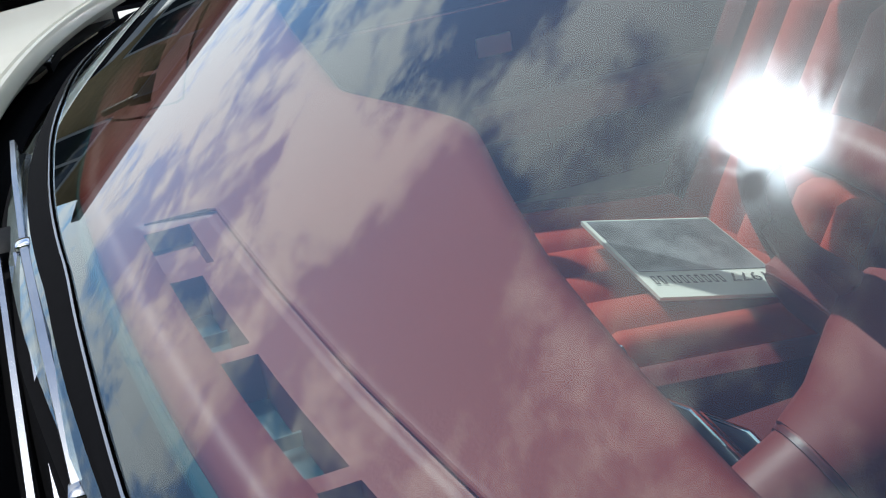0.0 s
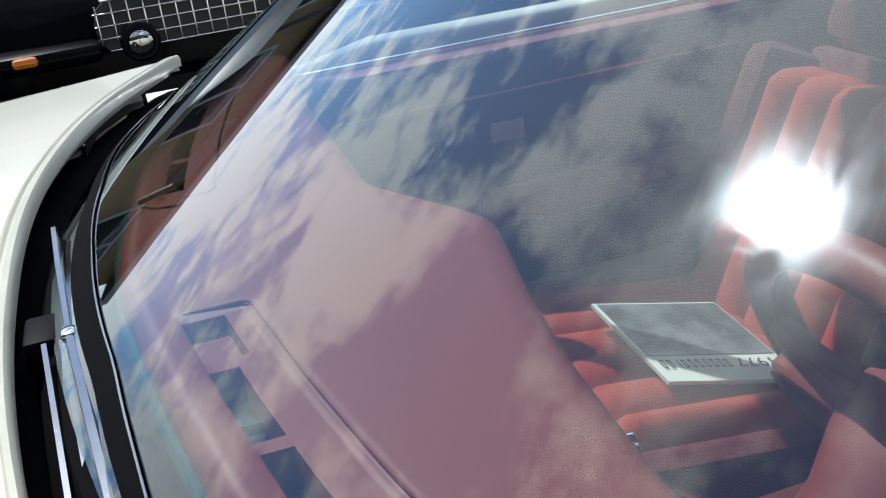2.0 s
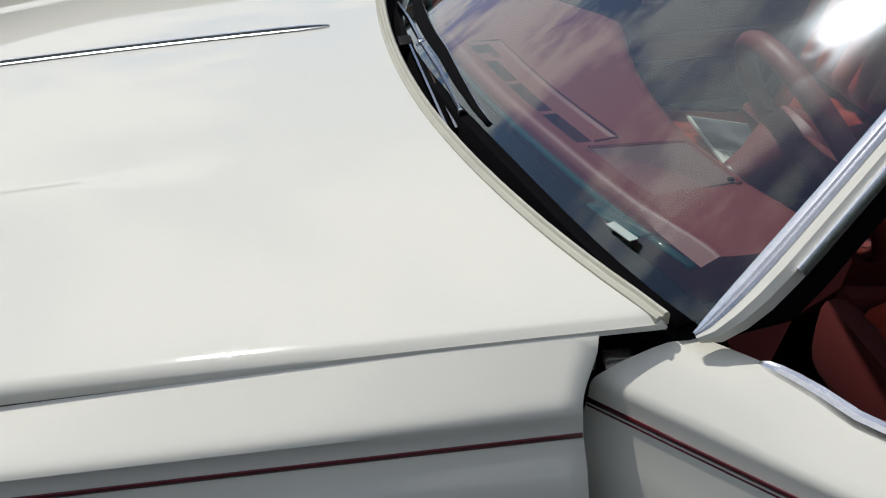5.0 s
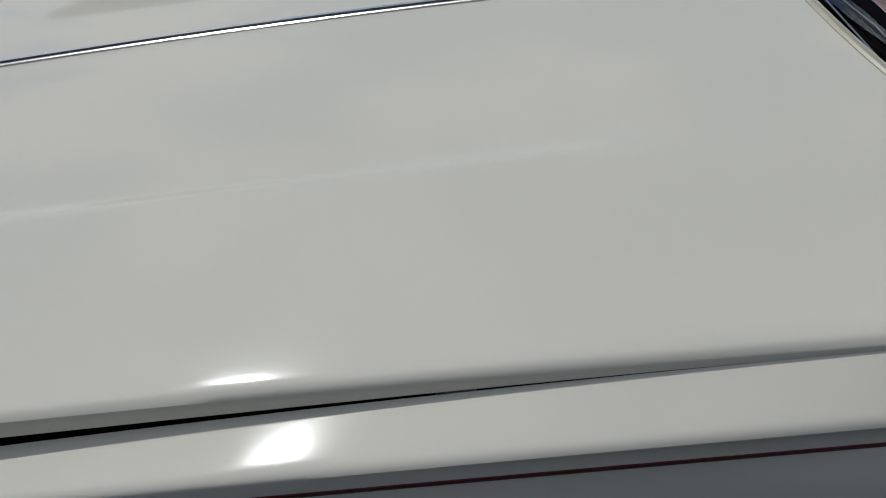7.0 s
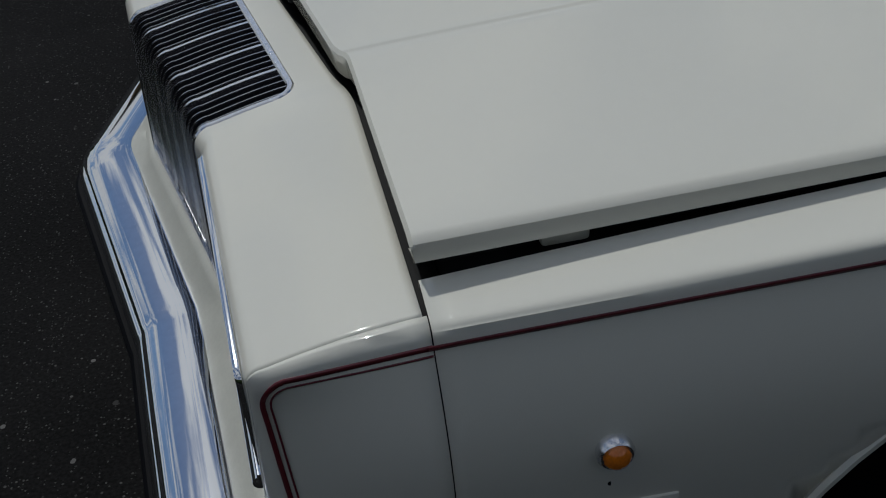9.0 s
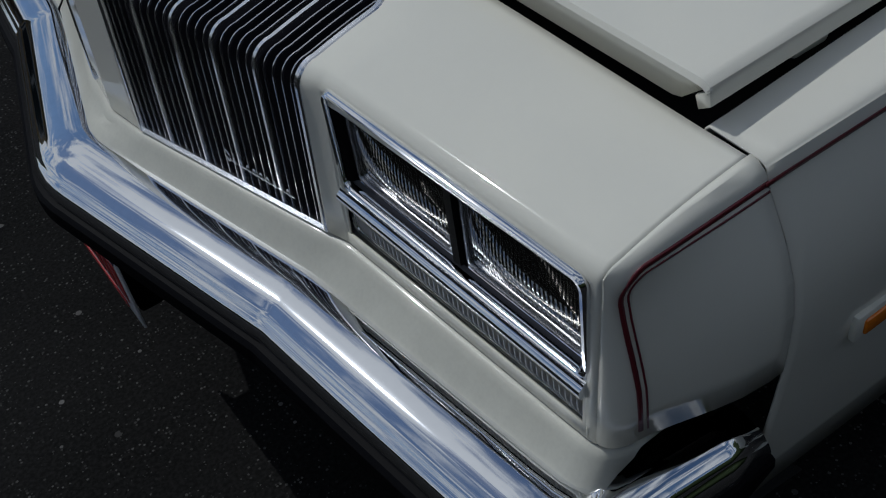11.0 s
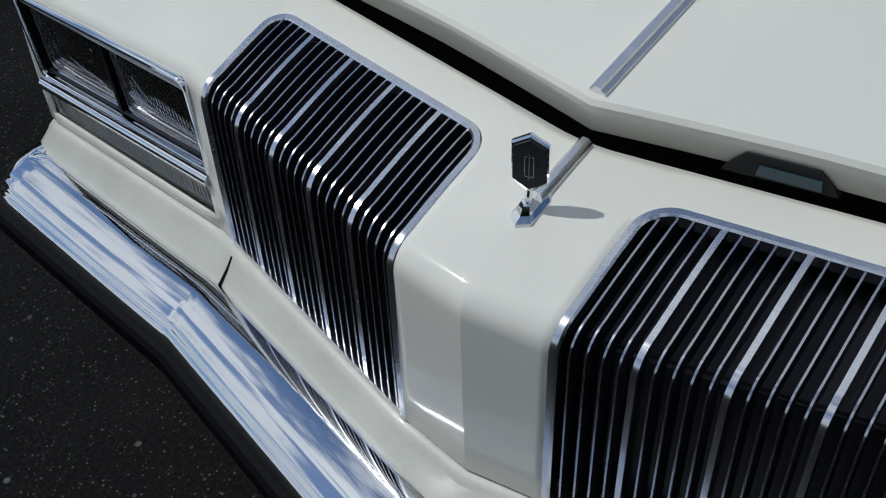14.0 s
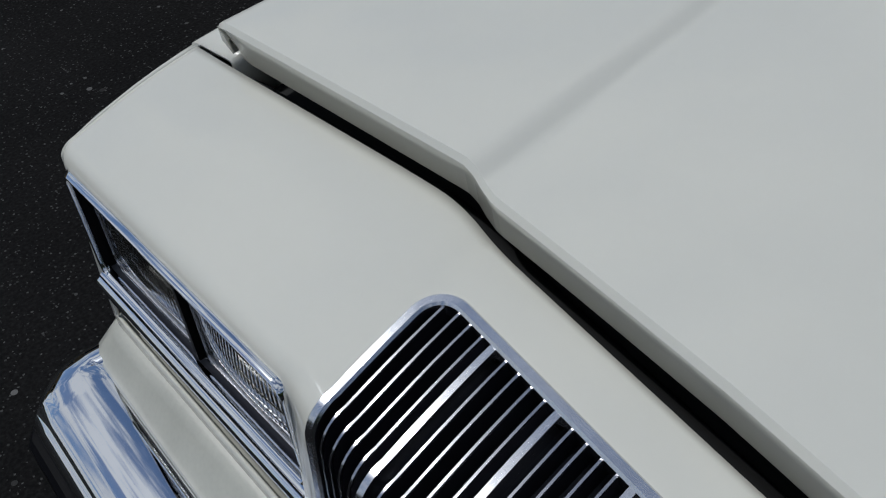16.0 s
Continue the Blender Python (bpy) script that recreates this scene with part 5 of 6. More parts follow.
# ---- interior ----
def dash_rear(y):
    return float(sum(np.interp(y + 0.006 * k, [-0.84, -0.77, -0.67, -0.52, -0.42, -0.30, -0.19, -0.09, -0.045, -0.01, 0.06, 0.10, 0.37, 0.55, 0.84],
                           [1.985, 1.962, 1.930, 1.910, 1.912, 1.921, 1.938, 1.958, 1.965, 1.948, 1.914, 1.896, 1.904, 1.915, 1.95]) for k in range(-4, 5)) / 9.0)


SLOTS = ((-0.298, -0.202), (-0.425, -0.312), (-0.538, -0.437), (0.20, 0.30), (0.315, 0.425), (0.44, 0.54))
RECESS = ((-0.547, -0.105), (0.165, 0.61))


def in_recess(y, d):
    """How deep the dash is sunk at y, d behind its front edge."""
    deep = 0.0
    for y0, y1 in RECESS:
        if y0 < y < y1 and 0.027 < d < 0.083:
            deep = max(deep, 0.003 * min(1, (y - y0) / 0.008, (y1 - y) / 0.008, (d - 0.027) / 0.006, (0.083 - d) / 0.006))
    for y0, y1 in SLOTS:
        if y0 < y < y1 and 0.032 < d < 0.051:
            deep = 0.045
    if -0.186 < y < -0.117 and 0.032 < d < 0.062:
        deep = max(deep, 0.016)
    return deep


ys = spaced(-0.835, 0.835, 150)
for y0, y1 in SLOTS + ((-0.186, -0.117),):
    ys += [y0 - 0.0004, y0 + 0.0012, y1 - 0.0012, y1 + 0.0004]
for y0, y1 in RECESS:
    ys += [y0, y0 + 0.004, y0 + 0.008, y1 - 0.008, y1 - 0.004, y1]
near = sorted([0, 0.003, 0.006, 0.009, 0.012, 0.015, 0.018, 0.022, 0.027, 0.030, 0.0316, 0.0324, 0.038, 0.043, 0.048, 0.0506, 0.0514, 0.056, 0.0616, 0.0624, 0.068, 0.074, 0.077, 0.080, 0.083, 0.09, 0.10, 0.115])
rows = []
for y in sorted(ys):
    x0, x1 = dash_front(y) + 0.4 * max(0.0, abs(y) - 0.86), dash_rear(y)
    base_z = 0.968 - 0.010 * (abs(y) / 0.83) ** 4 - 0.022 * (max(0.0, abs(y) - 0.80) / 0.088) ** 2
    row = [(x0 + 0.004, y, base_z - 0.08), (x0, y, base_z - 0.035)]
    span = x1 - x0
    for d in near + [0.115 + (span - 0.115) * k / 14 for k in range(1, 15)]:
        edge = -0.006 * max(0, 1 - d / 0.010) ** 2 - 0.007 * max(0, 1 - (span - d) / 0.014) ** 2
        roll = 0.0025 * math.exp(-((d - 0.014) / 0.008) ** 2)
        # the front dips under the glass towards its corners
        g0, g1 = glass_base(y), glass_top(y)
        under = g0.z + (g1.z - g0.z) * (x0 + d - g0.x) / (g1.x - g0.x) - 0.006
        row.append((x0 + d, y, min(base_z + edge + roll, under) - in_recess(y, d)))
    row += [(x1 + 0.004, y, base_z - 0.02), (x1 - 0.004, y, base_z - 0.05), (x1 - 0.05, y, base_z - 0.08), (x1 - 0.08, y, base_z - 0.16), (x1 - 0.16, y, base_z - 0.20)]
    rows.append(row)
bm = grid(rows)
bm.verts.ensure_lookup_table()
per = len(rows[0])
bm.faces.new(bm.verts[:per])
bm.faces.new(bm.verts[-per:])
dash = body("dashboard", bm, DASH, "maroon vinyl dashboard with defroster slots", angle=50)
for y0, y1 in SLOTS:
    ym = (y0 + y1) / 2
    rows = [[(dash_front(y) + d, y, 0.938) for d in (0.033, 0.050)] for y in spaced(y0 + 0.002, y1 - 0.002, 5)]
    part("vent_duct", grid(rows), VENT, dash, "dark blue-grey defroster duct", solid=0.002)
    part("vent_rib", a_box((dash_front(ym) + 0.0415, ym, 0.946), (0.0175, 0.0015, 0.008)), VENT, dash)
# bead along the recess
for y0, y1 in ((-0.547, -0.105), (0.165, 0.61)):
    pts = [(dash_front(y) + 0.083, y, 0.970) for y in spaced(y0 + 0.01, y1 - 0.01, 24)]
    pts = [(dash_front(y0) + 0.05, y0, 0.968), (dash_front(y0) + 0.078, y0 + 0.003, 0.969)] + pts + [(dash_front(y1) + 0.078, y1 - 0.003, 0.969), (dash_front(y1) + 0.035, y1, 0.968)]
    part("bead", sweep([(a, b, c - 0.0006) for a, b, c in pts], circle(0.0014, 6)), DASH, dash, "raised moulded bead")
# speaker grille with slats along the car
def on_speaker(u, v, z=0.9675):
    """A point on the speaker field: u from the glass backwards, v from the middle of the car outwards."""
    a = Vector((1.784, -0.566, z)).lerp(Vector((1.900, -0.575, z)), u)
    b = Vector((1.818, -0.704, z)).lerp(Vector((1.920, -0.694, z)), u)
    return a.lerp(b, v) - Vector((0, 0, 0.0045 * max(0.0, v) * (1 - 0.5 * u)))


def bead_path(off):
    pts = [on_speaker(-off, 0.10), on_speaker(-off, 0.0), on_speaker(0.02 - off, -off * 0.8), on_speaker(0.08, -off), on_speaker(0.5, -off), on_speaker(0.93, -off)]
    return pts + [on_speaker(0.98 + off * 0.6, -off * 0.6), on_speaker(1.0 + off, 0.04), on_speaker(1.0 + off, 0.5), on_speaker(1.0 + off, 0.92), on_speaker(1.0 + off * 0.7, 0.99), on_speaker(0.95, 1.02)]


spk = body("speaker_grille", sweep(bead_path(0.035), [(-0.003, -0.004), (-0.002, 0.0012), (0.002, 0.0012), (0.003, -0.004)], scale=[0.15, 0.7] + [1.0] * 8 + [0.7, 0.15]), DASH, "maroon slatted speaker grille in the dashboard")
part("inner_bead", sweep(bead_path(0.0), [(-0.0016, -0.003), (-0.001, 0.0006), (0.001, 0.0006), (0.0016, -0.003)], scale=[0.15, 0.7] + [1.0] * 8 + [0.7, 0.15]), DASH, spk, "second raised bead")
for k in range(38):
    u = 0.015 + 0.97 * k / 37
    e = Vector((0.0007, 0, 0))
    p, q = on_speaker(u, 0.02, 0.9672), on_speaker(u, 0.985 - 0.012 * (k % 2), 0.9672)
    low = Vector((0, 0, -0.004))
    part("slat", closed_loft([[r - e, r + e, r + e + low, r - e + low] for r in (p, q)]), SLAT, spk, smooth=False)
part("backing", grid([[on_speaker(u, v, 0.9655) for v in (0.01, 0.99)] for u in (0.0, 1.0)]), DARK, spk, "dark speaker cloth", solid=0.001)
part("screw", closed_loft([[on_speaker(0.95, 0.93, 0.9668 + h) + Vector((r * math.cos(g), r * math.sin(g), 0)) for g in [2 * math.pi * j / 12 for j in range(12)]] for r, h in ((0.004, 0.0), (0.004, 0.002), (0.002, 0.0026))]), RUBBER, spk, "small black screw")
# side vent stick and cover plate under the glass
plate_m = Matrix.Translation((1.776, -0.722, 0.949)) @ Matrix.Rotation(math.atan2(-0.09, 0.027), 4, "Z")
body("plate_strip", a_box((0, 0, 0), (0.094, 0.024, 0.0025), 0.001, plate_m), TEAL_GLASS_EDGE, "small identification plate under the glass, plain")
tag_m = Matrix.Translation((1.771, -0.757, 0.9525)) @ Matrix.Rotation(math.atan2(-0.043, 0.014), 4, "Z")
body("paper_tag", a_box((0, 0, 0), (0.045, 0.011, 0.001), 0, tag_m), TAG, "blank white tag under the glass")
body("mirror_stub", sweep([(1.69, 0.16, 0.975), (1.725, 0.155, 0.985)], circle(0.003, 8), up=(0, 1, 0)), DASH_DARK, "thin maroon rod above the dashboard")

# gauges and column
body("gauge_cluster", a_box((1.935, -0.40, 0.84), (0.02, 0.62, 0.10), 0.012), DASH_DARK, "dark gauge cluster under the dash lip")
col_axis = Vector((math.cos(0.489), 0.009, math.sin(0.489))).normalized()
wc = Vector((2.170, -0.352, 0.842))
cc = Vector((2.159, -0.352, 0.844))
column = body("steering_column", sweep([cc - col_axis * 0.40, cc - col_axis * 0.14, cc - col_axis * 0.06, cc - col_axis * 0.03], circle(0.037, 18), up=(0, 1, 0)), DASH, "maroon steering column")
part("collar", sweep([cc - col_axis * 0.112, cc - col_axis * 0.108], circle(0.0385, 18), up=(0, 1, 0)), DASH_DARK, column, "dark collar seam")
part("lever_stalk", sweep([(2.020, -0.545, 0.852), (2.026, -0.58, 0.853), (2.033, -0.62, 0.855), (2.038, -0.652, 0.856)], circle(0.0042, 10), up=(0, 0, 1), scale=[1.5, 1.0, 0.95, 1.25]), CHROME, column, "chrome indicator stalk")
part("stalk_collar", sweep([(2.014, -0.522, 0.850), (2.018, -0.538, 0.8515), (2.021, -0.548, 0.852)], circle(0.0125, 14), up=(0, 0, 1), scale=[1.0, 1.0, 0.7]), TAUPE, column, "taupe stalk collar")
part("hazard_box", a_box((0, 0, 0), (0.034, 0.042, 0.024), 0.004, Matrix.Translation((2.026, -0.502, 0.838)) @ Matrix.Rotation(0.5, 4, "Y")), TAUPE, column, "taupe box with arrow beside the column")
part("arrow_mark", a_box((0, 0, 0), (0.010, 0.004, 0.001), 0, Matrix.Translation((2.0322, -0.502, 0.8492)) @ Matrix.Rotation(0.5, 4, "Y")), PAPER, column, "white arrow mark")

u_ax = Vector((0, 1, 0)).cross(col_axis).normalized()
v_ax = col_axis.cross(u_ax).normalized()


def on_wheel(r, g, h=0.0):
    return wc + u_ax * (r * math.cos(g)) + v_ax * (r * math.sin(g)) + col_axis * h


rows = []
for k in range(65):
    g = 2 * math.pi * k / 64
    c = on_wheel(0.180, g)
    rad = (c - wc).normalized()
    rows.append([c + rad * (0.0145 * math.cos(q)) + col_axis * (0.017 * math.sin(q)) for q in [2 * math.pi * j / 12 for j in range(12)]])
sw = body("steering_wheel", closed_loft(rows, cap=False), DASH, "maroon padded steering wheel")
def wheel_oval(cu, cv, ru, rv, h, n=24, power=0.6):
    """A rounded oblong round (cu, cv) in the plane of the wheel, h along the column."""
    ring = []
    for j in range(n):
        g = 2 * math.pi * j / n
        c, q = math.cos(g), math.sin(g)
        ring.append(wc + u_ax * (cu + ru * math.copysign(abs(c) ** power, c)) + v_ax * (cv + rv * math.copysign(abs(q) ** power, q)) + col_axis * h)
    return ring


part("hub", closed_loft([wheel_oval(-0.004, 0, a, c, h, power=0.85) for a, c, h in ((0.040, 0.040, -0.115), (0.045, 0.048, -0.085), (0.056, 0.064, -0.055), (0.062, 0.080, -0.03), (0.06, 0.085, 0.0), (0.045, 0.06, 0.016))]), DASH, sw, "flared padded hub")
for sgn in (-1, 1):
    prof = [(-0.048, -0.004), (-0.040, 0.010), (0.040, 0.010), (0.048, -0.004), (0.040, -0.014), (-0.040, -0.014)]
    part("spoke", sweep([wc + u_ax * -0.010 + v_ax * (sgn * q) + col_axis * h for q, h in ((0.05, -0.016), (0.11, -0.014), (0.160, -0.006), (0.178, -0.002))], prof, up=col_axis, scale=[1.0, 0.95, 0.85, 0.7]), DASH, sw, "broad padded spoke")
    pad = part("spoke_pad", closed_loft([wheel_oval(-0.022, sgn * 0.088, a, c, h) for a, c, h in ((0.030, 0.055, -0.024), (0.029, 0.054, -0.036), (0.024, 0.047, -0.042), (0.014, 0.034, -0.044))]), DASH, sw, "raised pad on the spoke")
    part("groove", sweep(wheel_oval(-0.022, sgn * 0.088, 0.0255, 0.049, -0.0405) + wheel_oval(-0.022, sgn * 0.088, 0.0255, 0.049, -0.0405)[:1], circle(0.0011, 5), up=col_axis), DASH_DARK, pad, "dark stitched groove")
crease = [on_wheel(0.180 - 0.0136, 2 * math.pi * k / 64, -0.0075) for k in range(65)]
part("rim_insert", sweep(crease, circle(0.0010, 6), up=col_axis), TRIM, sw, "thin bright line inside the rim")


# seats: cushion and backrest with soft pleats
def pleated(cx, cy, w, d, h, ribs, m, mat, name, parent, label):
    """A padded block, w across (y), d along its pleats (x), with rounded pleats on its top."""
    rows = []
    n = ribs * 8
    for i in range(n + 1):
        y = -w / 2 + w * i / n
        pl = abs(math.sin(math.pi * ribs * i / n)) ** 0.6 * 0.022
        side = 0.05 * max(0, abs(2 * i / n - 1) - 0.85) / 0.15
        row = []
        for j in range(15):
            t = j / 14
            x = -d / 2 + d * t
            endr = 0.07 * max(0, abs(2 * t - 1) - 0.72) ** 2 / 0.078
            row.append(m @ Vector((x, y, h / 2 + pl - side - endr)))
        row = [m @ Vector((-d / 2, y, -h / 2))] + row + [m @ Vector((d / 2, y, -h / 2))]
        rows.append(row)
    return part(name, grid(rows), mat, parent, label, angle=60)


def seat(cy, label, back=0.0, drop=0.0, wide=0.44, rest=(2.57, 0.58, -68)):
    st = thing("front_seat", label, "seat", (2.45, cy, 0.30))
    st.parent = car
    st.matrix_parent_inverse = car.matrix_basis.inverted()
    def kid(ob):
        ob.matrix_parent_inverse = Matrix.Translation((-2.45, -cy, -0.30))
        return ob
    m = Matrix.Translation((2.35 + back, cy, 0.425 - drop)) @ Matrix.Rotation(radians(8), 4, "Y")
    kid(pleated(0, 0, wide, 0.42, 0.14, 6, m, SEAT, "cushion", st, "pleated orange-red velour cushion"))
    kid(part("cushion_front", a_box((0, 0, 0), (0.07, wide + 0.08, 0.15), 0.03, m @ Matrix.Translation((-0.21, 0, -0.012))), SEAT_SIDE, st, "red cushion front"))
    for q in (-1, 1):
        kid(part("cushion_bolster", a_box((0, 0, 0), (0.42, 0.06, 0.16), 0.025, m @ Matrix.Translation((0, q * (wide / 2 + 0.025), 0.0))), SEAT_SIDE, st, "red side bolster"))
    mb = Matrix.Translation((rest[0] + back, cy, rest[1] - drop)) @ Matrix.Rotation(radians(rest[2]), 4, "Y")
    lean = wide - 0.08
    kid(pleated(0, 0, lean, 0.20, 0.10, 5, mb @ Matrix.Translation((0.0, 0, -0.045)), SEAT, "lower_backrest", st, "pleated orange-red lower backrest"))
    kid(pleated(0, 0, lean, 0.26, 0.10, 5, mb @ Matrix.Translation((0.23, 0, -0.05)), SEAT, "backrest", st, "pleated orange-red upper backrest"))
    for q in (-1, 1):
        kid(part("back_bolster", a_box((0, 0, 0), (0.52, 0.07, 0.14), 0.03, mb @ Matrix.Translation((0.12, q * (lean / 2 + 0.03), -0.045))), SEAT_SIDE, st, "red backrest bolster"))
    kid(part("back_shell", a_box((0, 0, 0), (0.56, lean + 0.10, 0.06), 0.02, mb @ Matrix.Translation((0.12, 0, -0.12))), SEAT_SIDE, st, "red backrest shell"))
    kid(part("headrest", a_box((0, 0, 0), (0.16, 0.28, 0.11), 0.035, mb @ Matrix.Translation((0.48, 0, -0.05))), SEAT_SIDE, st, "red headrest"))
    return st


driver_seat = seat(-0.38, "orange-red pleated velour driver's seat", 0.22, 0.08)
bar = part("hinge_cover", sweep([(2.470, -0.115, 0.640), (2.500, -0.115, 0.690), (2.532, -0.115, 0.742)], [(-0.006, -0.008), (-0.006, 0.006), (0.006, 0.008), (0.006, -0.008)]), CHROME, driver_seat, "chrome hinge cover beside the seat")
bar.matrix_parent_inverse = Matrix.Translation((-2.45, 0.38, -0.30))
seat(0.425, "orange-red pleated velour passenger's seat beneath a brochure", wide=0.50, rest=(2.555, 0.515, -65))
rows = [[(x, y, z) for y in spaced(-0.88, 0.88, 5)] for x, z in ((1.72, 0.55), (1.95, 0.27), (2.9, 0.27), (3.0, 0.30))]
body("car_floor", grid(rows), CARPET, "red carpeted floor with deep shade in its colour", solid=0.02)
for s in (-1, 1):
    sec = ((0.93, 0.20), (0.935, 0.30), (0.92, 0.345), (0.89, 0.355), (0.80, 0.35), (0.79, 0.27), (0.82, 0.20))
    # driver's rocker takes the shaded carpet colour in place of cream paint
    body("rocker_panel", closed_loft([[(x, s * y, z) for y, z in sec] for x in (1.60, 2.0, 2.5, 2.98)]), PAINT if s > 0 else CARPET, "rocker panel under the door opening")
body("firewall", grid([[(1.70, y, z) for y in (-0.80, 0, 0.80)] for z in (0.50, 0.87)]), DARK, "dark bulkhead", solid=0.01)
body("rear_seat", a_box((3.35, 0, 0.62), (0.35, 1.3, 0.55), 0.06), SEAT_SIDE, "red rear bench")
body("rear_seat_cushion", a_box((3.05, 0, 0.42), (0.42, 1.3, 0.2), 0.05), SEAT, "orange-red rear cushion")
body("console", a_box((2.25, 0.0, 0.42), (0.70, 0.09, 0.2), 0.02), SEAT_SIDE, "red centre console")
# switch panel with bright frames beside the column and the lighter knob
pm = Matrix.Translation((2.040, -0.300, 0.795)) @ Matrix.Rotation(radians(38), 4, "Y")
sp = body("switch_panel", a_box((0, 0, 0), (0.15, 0.13, 0.03), 0.008, pm @ Matrix.Translation((0, 0, -0.03))), DASH_DARK, "dark instrument panel with bright frames")
for dx, w in ((-0.028, 0.055), (0.034, 0.05)):
    x0, x1 = dx - w / 2, dx + w / 2
    loop = [pm @ Vector(p) for p in ((x0, -0.05, -0.012), (x0, 0.05, -0.012), (x1, 0.05, -0.012), (x1, -0.05, -0.012), (x0, -0.05, -0.012))]
    part("bright_frame", sweep(loop, circle(0.0028, 6), up=(0.3, 0.2, 1)), CHROME, sp, "bright instrument frame")
    part("glass_face", a_box((0, 0, 0), (w - 0.004, 0.098, 0.004), 0.001, pm @ Matrix.Translation((dx, 0, -0.014))), BLACK_PAINT, sp, "glossy dark instrument face")
part("knob", closed_loft([[(2.05 + h, -0.06 + r * math.cos(g), 0.71 + r * math.sin(g)) for g in [2 * math.pi * j / 14 for j in range(14)]] for r, h in ((0.008, 0.0), (0.008, 0.012), (0.013, 0.014), (0.012, 0.024))]), CHROME, sp, "chrome knob")
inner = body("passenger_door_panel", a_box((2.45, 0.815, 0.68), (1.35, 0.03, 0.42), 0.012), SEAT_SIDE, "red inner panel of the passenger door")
part("sill_strip", a_box((2.52, 0.815, 0.897), (1.22, 0.05, 0.018), 0.006), DASH, inner, "maroon door sill")
part("sill_trim", a_box((2.52, 0.845, 0.912), (1.22, 0.012, 0.008), 0.002), TRIM, inner, "bright window trim")
part("trim_line", a_box((2.45, 0.799, 0.832), (1.30, 0.003, 0.005), 0.001), TRIM, inner, "thin bright trim line")
part("lock_knob", sweep([(2.56, 0.815, 0.945), (2.56, 0.815, 0.975), (2.56, 0.815, 0.985)], circle(0.005, 10), up=(0, 1, 0)), CHROME, inner, "chrome lock knob")
part("courtesy_lamp", a_box((2.29, 0.798, 0.763), (0.062, 0.006, 0.034), 0.003), PAPER, inner, "small pale courtesy lamp")
part("armrest", a_box((2.50, 0.775, 0.64), (0.55, 0.07, 0.06), 0.02), DASH, inner, "maroon armrest")
# seat belt with chrome buckle
belt = body("seat_belt", sweep([(2.62, 0.02, 0.50), (2.66, 0.10, 0.56), (2.72, 0.16, 0.64)], [(-0.022, -0.001), (0.022, -0.001), (0.022, 0.002), (-0.022, 0.002)]), RUBBER, "dark seat belt between the seats")
part("buckle", a_box((2.70, 0.145, 0.625), (0.05, 0.02, 0.06), 0.004), CHROME, belt, "chrome seat belt buckle")

# brochure on the passenger seat
c1, c2, c4 = Vector((2.283, 0.491, 0.566)), Vector((2.293, 0.278, 0.537)), Vector((2.479, 0.240, 0.505))
ux, uy = (c4 - c2), (c1 - c2)
nrm = ux.cross(uy).normalized()
if nrm.z < 0:
    nrm = -nrm


def sheet(u0, u1, v0, v1, h, t):
    q = [c2 + ux * u + uy * v for u, v in ((u0, v0), (u1, v0), (u1, v1), (u0, v1))]
    return closed_loft([[p + nrm * (h - t) for p in q], [p + nrm * h for p in q]])


bro = thing("brochure", "white car brochure with dark cover photo on the passenger seat", "brochure", tuple(c2))


def bpart(name, bm, mat, label=""):
    ob = part(name, bm, mat, bro, label, smooth=False)
    ob.matrix_parent_inverse = Matrix.Translation(-c2)
    return ob


bpart("pages", sheet(0, 1, 0, 1, 0.0, 0.006), PAPER, "white brochure pages")
bpart("cover_photo", sheet(0.03, 0.985, 0.30, 0.975, 0.0015, 0.001), PAPER_DARK, "dark printed photograph")
# title: the year in letters, the maker's name as bars, upside down to the driver's side
txt = bpy.data.curves.new("title_year", "FONT")
txt.body = "1977"
txt.size = 0.030
txt.extrude = 0.0002
tob = new("title_year", txt)
me = bpy.data.meshes.new_from_object(tob)
bpy.data.objects.remove(tob)
bmt = bmesh.new()
bmt.from_mesh(me)
ex, ey = -ux.normalized(), -uy.normalized()
mt = Matrix((ex, ey, nrm)).transposed().to_4x4()
mt.translation = c2 + ux * 0.93 + uy * 0.24 + nrm * 0.0022
bmesh.ops.transform(bmt, matrix=mt, verts=bmt.verts)
bpart("title_year", bmt, INK, "black printed year 1977")
bm = bmesh.new()
for k in range(10):
    u = 0.57 - k * 0.053
    w = 0.030 if k not in (7,) else 0.010
    q = [c2 + ux * a + uy * b + nrm * 0.0022 for a, b in ((u, 0.14), (u - w, 0.14), (u - w, 0.235), (u, 0.235))]
    inner_q = [c2 + ux * a + uy * b + nrm * 0.0022 for a, b in ((u - 0.008, 0.155), (u - w + 0.008, 0.155), (u - w + 0.008, 0.22), (u - 0.008, 0.22))]
    vo = [bm.verts.new(p) for p in q]
    if w > 0.02:
        vi = [bm.verts.new(p) for p in inner_q]
        for i in range(4):
            bm.faces.new((vo[i], vo[(i + 1) % 4], vi[(i + 1) % 4], vi[i]))
    else:
        bm.faces.new(vo)
bpart("title_bars", bm, INK, "maker's name as plain black bars")

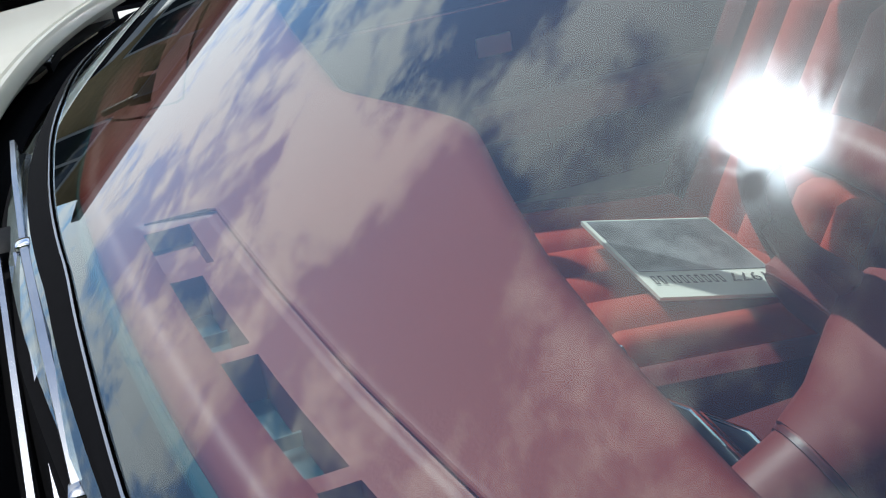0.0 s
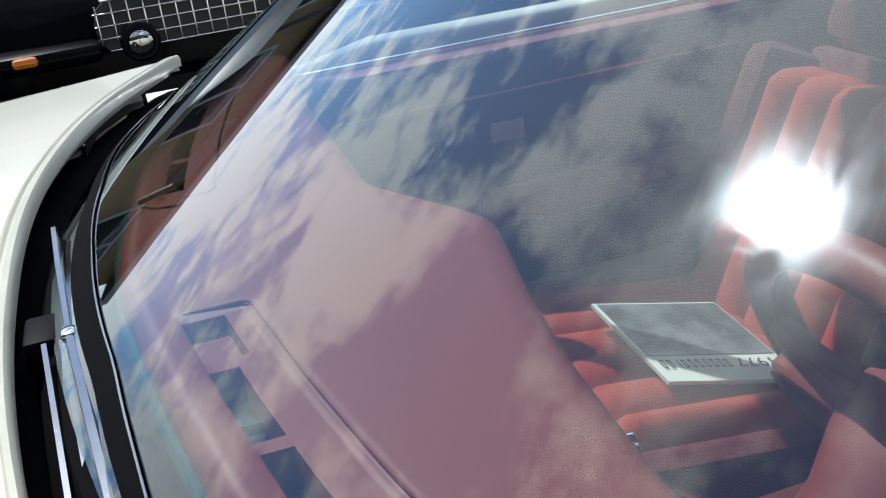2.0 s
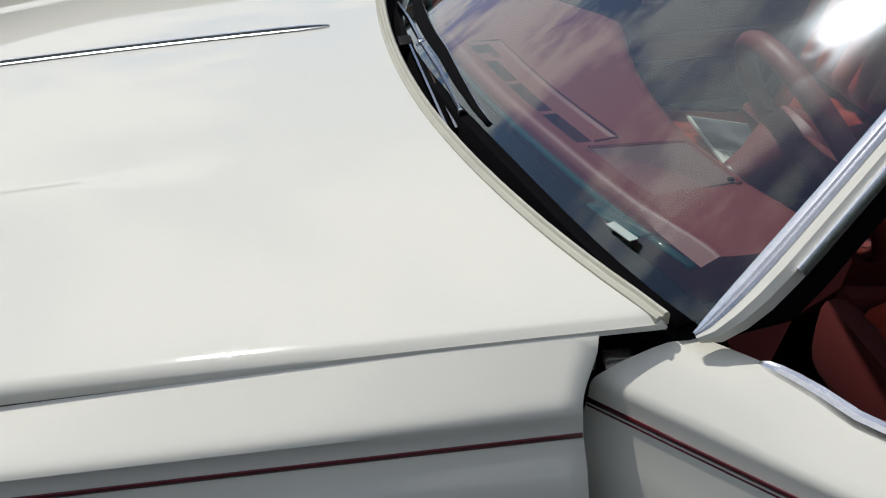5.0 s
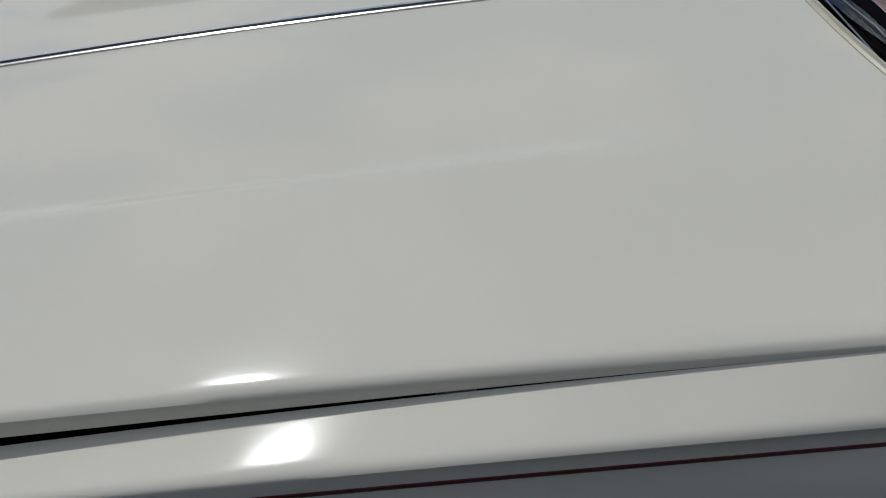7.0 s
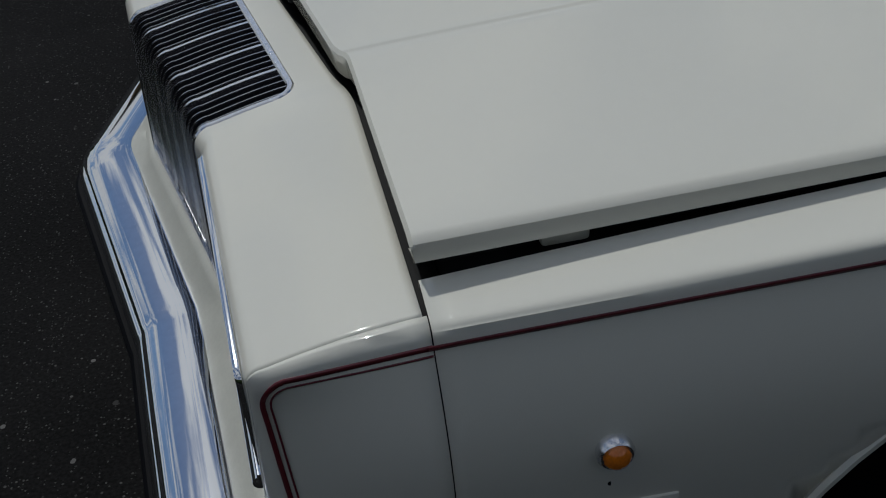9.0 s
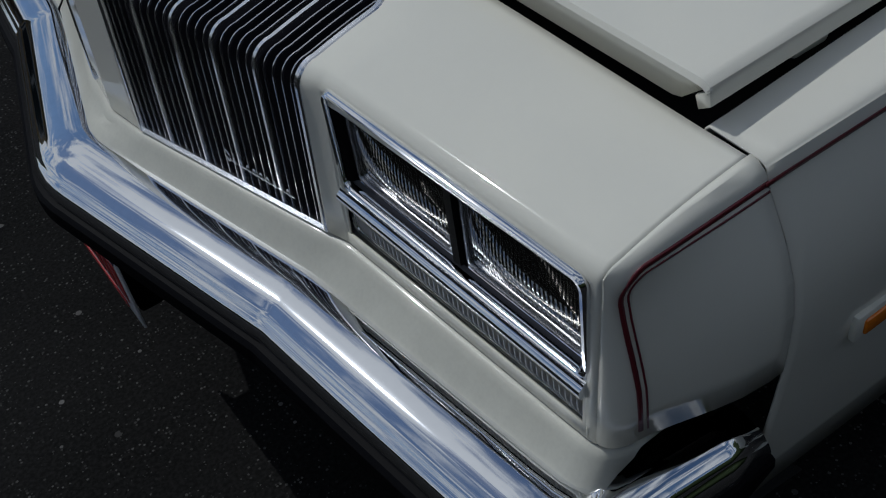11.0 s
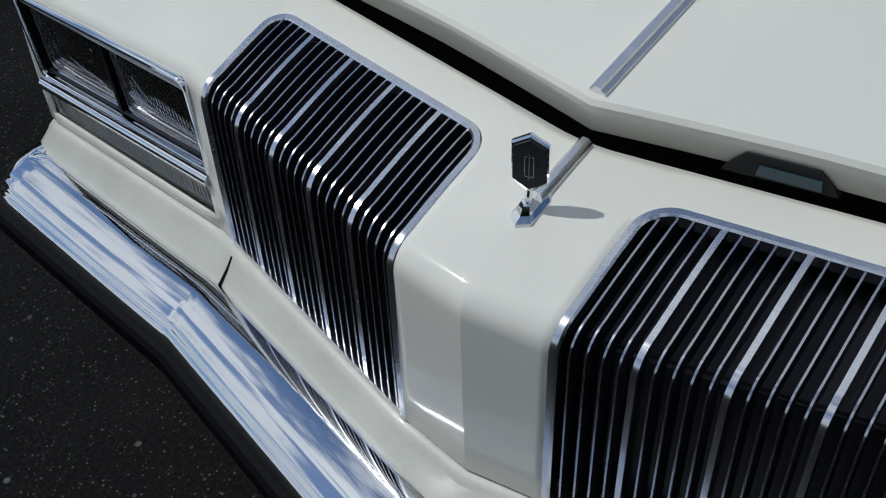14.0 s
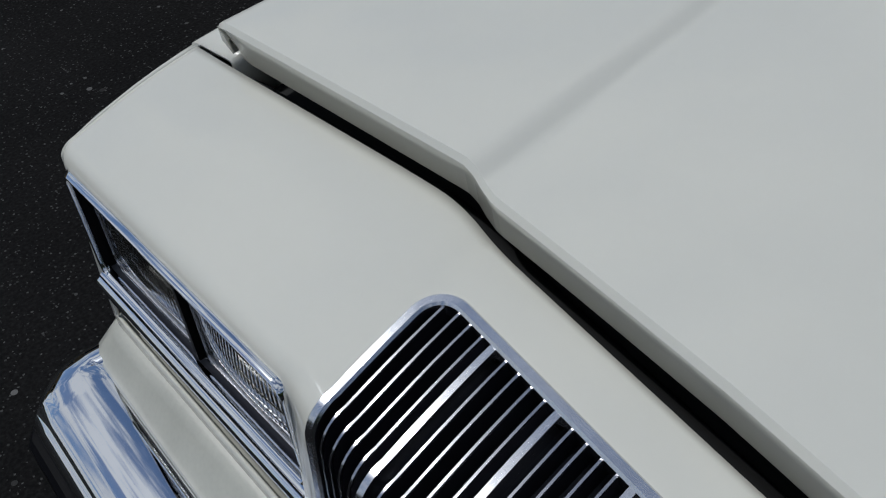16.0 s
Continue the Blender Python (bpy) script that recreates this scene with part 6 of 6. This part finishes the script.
# ---- the dark car parked beyond ----
def dark_car():
    dc = thing("car", "black car with chrome crate grille parked beyond, mostly in shade", "car", (2.0, 3.1, 0))

    def kid(ob):
        ob.matrix_parent_inverse = Matrix.Translation((-2.0, -3.1, 0))
        return ob

    # body lofted across its length, from the nose that faces the cream car backwards
    rows = []
    for y, w, zb, zt, r in ((2.40, 0.80, 0.45, 0.88, 0.10), (2.46, 0.90, 0.32, 0.94, 0.08), (2.9, 0.93, 0.24, 0.99, 0.08), (3.6, 0.94, 0.22, 1.02, 0.10), (5.6, 0.94, 0.22, 1.00, 0.10), (6.9, 0.92, 0.26, 0.96, 0.10), (7.05, 0.84, 0.40, 0.88, 0.08)):
        ring = [(-w, zb + r), (-w, zt - r), (-w + r * 0.4, zt - r * 0.3), (-w + r, zt), (0, zt + 0.02), (w - r, zt), (w - r * 0.4, zt - r * 0.3), (w, zt - r), (w, zb + r), (w - r, zb), (-w + r, zb)]
        rows.append([(2.2 + x, y, z) for x, z in ring])
    kid(part("body", closed_loft(rows), BLACK_PAINT, dc, "glossy black body"))
    rows = []
    for y, w, z in ((3.75, 0.80, 1.01), (4.45, 0.62, 1.40), (5.3, 0.62, 1.42), (6.1, 0.78, 1.0)):
        rows.append([(2.2 - w, y, 0.98), (2.2 - w, y, z - 0.03), (2.2 - w + 0.08, y, z), (2.2 + w - 0.08, y, z), (2.2 + w, y, z - 0.03), (2.2 + w, y, 0.98)])
    kid(part("cabin", closed_loft(rows), BLACK_PAINT, dc, "black cabin"))
    kid(part("bumper", closed_loft([[(x, y, z) for y, z in ((2.30, 0.58), (2.27, 0.62), (2.29, 0.67), (2.36, 0.68), (2.40, 0.58))] for x in (1.22, 1.35, 2.2, 3.05, 3.18)]), BLACK_PAINT, dc, "dark bumper"))
    # crate grille with a rounded end
    x0, x1, z0, z1 = 1.640, 2.75, 0.755, 0.905
    rows = [[(x, y, z) for x, z in ((x0 + 0.03, z0), (x0 + 0.006, z0 + 0.03), (x0, z0 + 0.08), (x0 + 0.012, z1 - 0.03), (x0 + 0.05, z1), (x1, z1), (x1, z0))] for y in (2.372, 2.42)]
    fr = kid(part("grille", closed_loft(rows), GRILLE_BLACK, dc, "chrome crate grille"))
    for k in range(25):
        x = x0 + 0.012 + 0.045 * k
        part("upright", a_box((x, 2.366, (z0 + z1) / 2 + 0.004), (0.005, 0.012, (z1 - z0) * (0.72 if k == 0 else 0.98)), 0.0015), TRIM, fr)
    for k in range(5):
        z = z0 + 0.004 + 0.0355 * k
        part("crossbar", a_box(((x0 + x1) / 2 + (0.014 if k in (0, 4) else 0.0), 2.365, z), (x1 - x0 - (0.03 if k in (0, 4) else 0.0), 0.012, 0.005), 0.0015), TRIM, fr)
    c = Vector((1.757, 2.34, 0.775))
    ring24 = [2 * math.pi * j / 24 for j in range(24)]
    hl = kid(part("headlight", closed_loft([[c + Vector((r * math.cos(g), -h, r * math.sin(g))) for g in ring24] for r, h in ((0.056, -0.04), (0.056, 0.012), (0.050, 0.018), (0.040, 0.018), (0.038, 0.008))]), BLACK_PAINT, dc, "round headlamp in black surround"))
    part("lens", closed_loft([[c + Vector((r * math.cos(g), -h, r * math.sin(g))) for g in ring24] for r, h in ((0.037, 0.006), (0.034, 0.014), (0.022, 0.020), (0.006, 0.022))]), REFLECTOR, hl, "silvered lens")
    kid(part("turn_signal", a_box((1.441, 2.262, 0.784), (0.070, 0.03, 0.030), 0.012), AMBER, dc, "amber turn signal"))
    kid(part("signal_pod", a_box((1.50, 2.34, 0.775), (0.30, 0.14, 0.06), 0.025), BLACK_PAINT, dc, "black pod behind the turn signal"))
    for x in (1.42, 2.98):
        for y in (3.15, 6.0):
            kid(part("wheel", closed_loft([[(x + d, y + r * math.cos(g), 0.33 + r * math.sin(g)) for g in ring24] for r, d in ((0.19, -0.1), (0.31, -0.1), (0.33, -0.07), (0.33, 0.07), (0.31, 0.1), (0.19, 0.1))]), RUBBER, dc, "black wheel"))


dark_car()

# ---- thin grille bars, last ----
for grille, y in SLATS:
    part("bar", wrap_bar(y, 0.0008, -0.0035, 0.020), GRILLE_BLACK, grille)
    part("bar_edge", wrap_bar(y, 0.0010, -0.001, 0.0025), BAR_EDGE, grille, "thin bright edge of a bar")
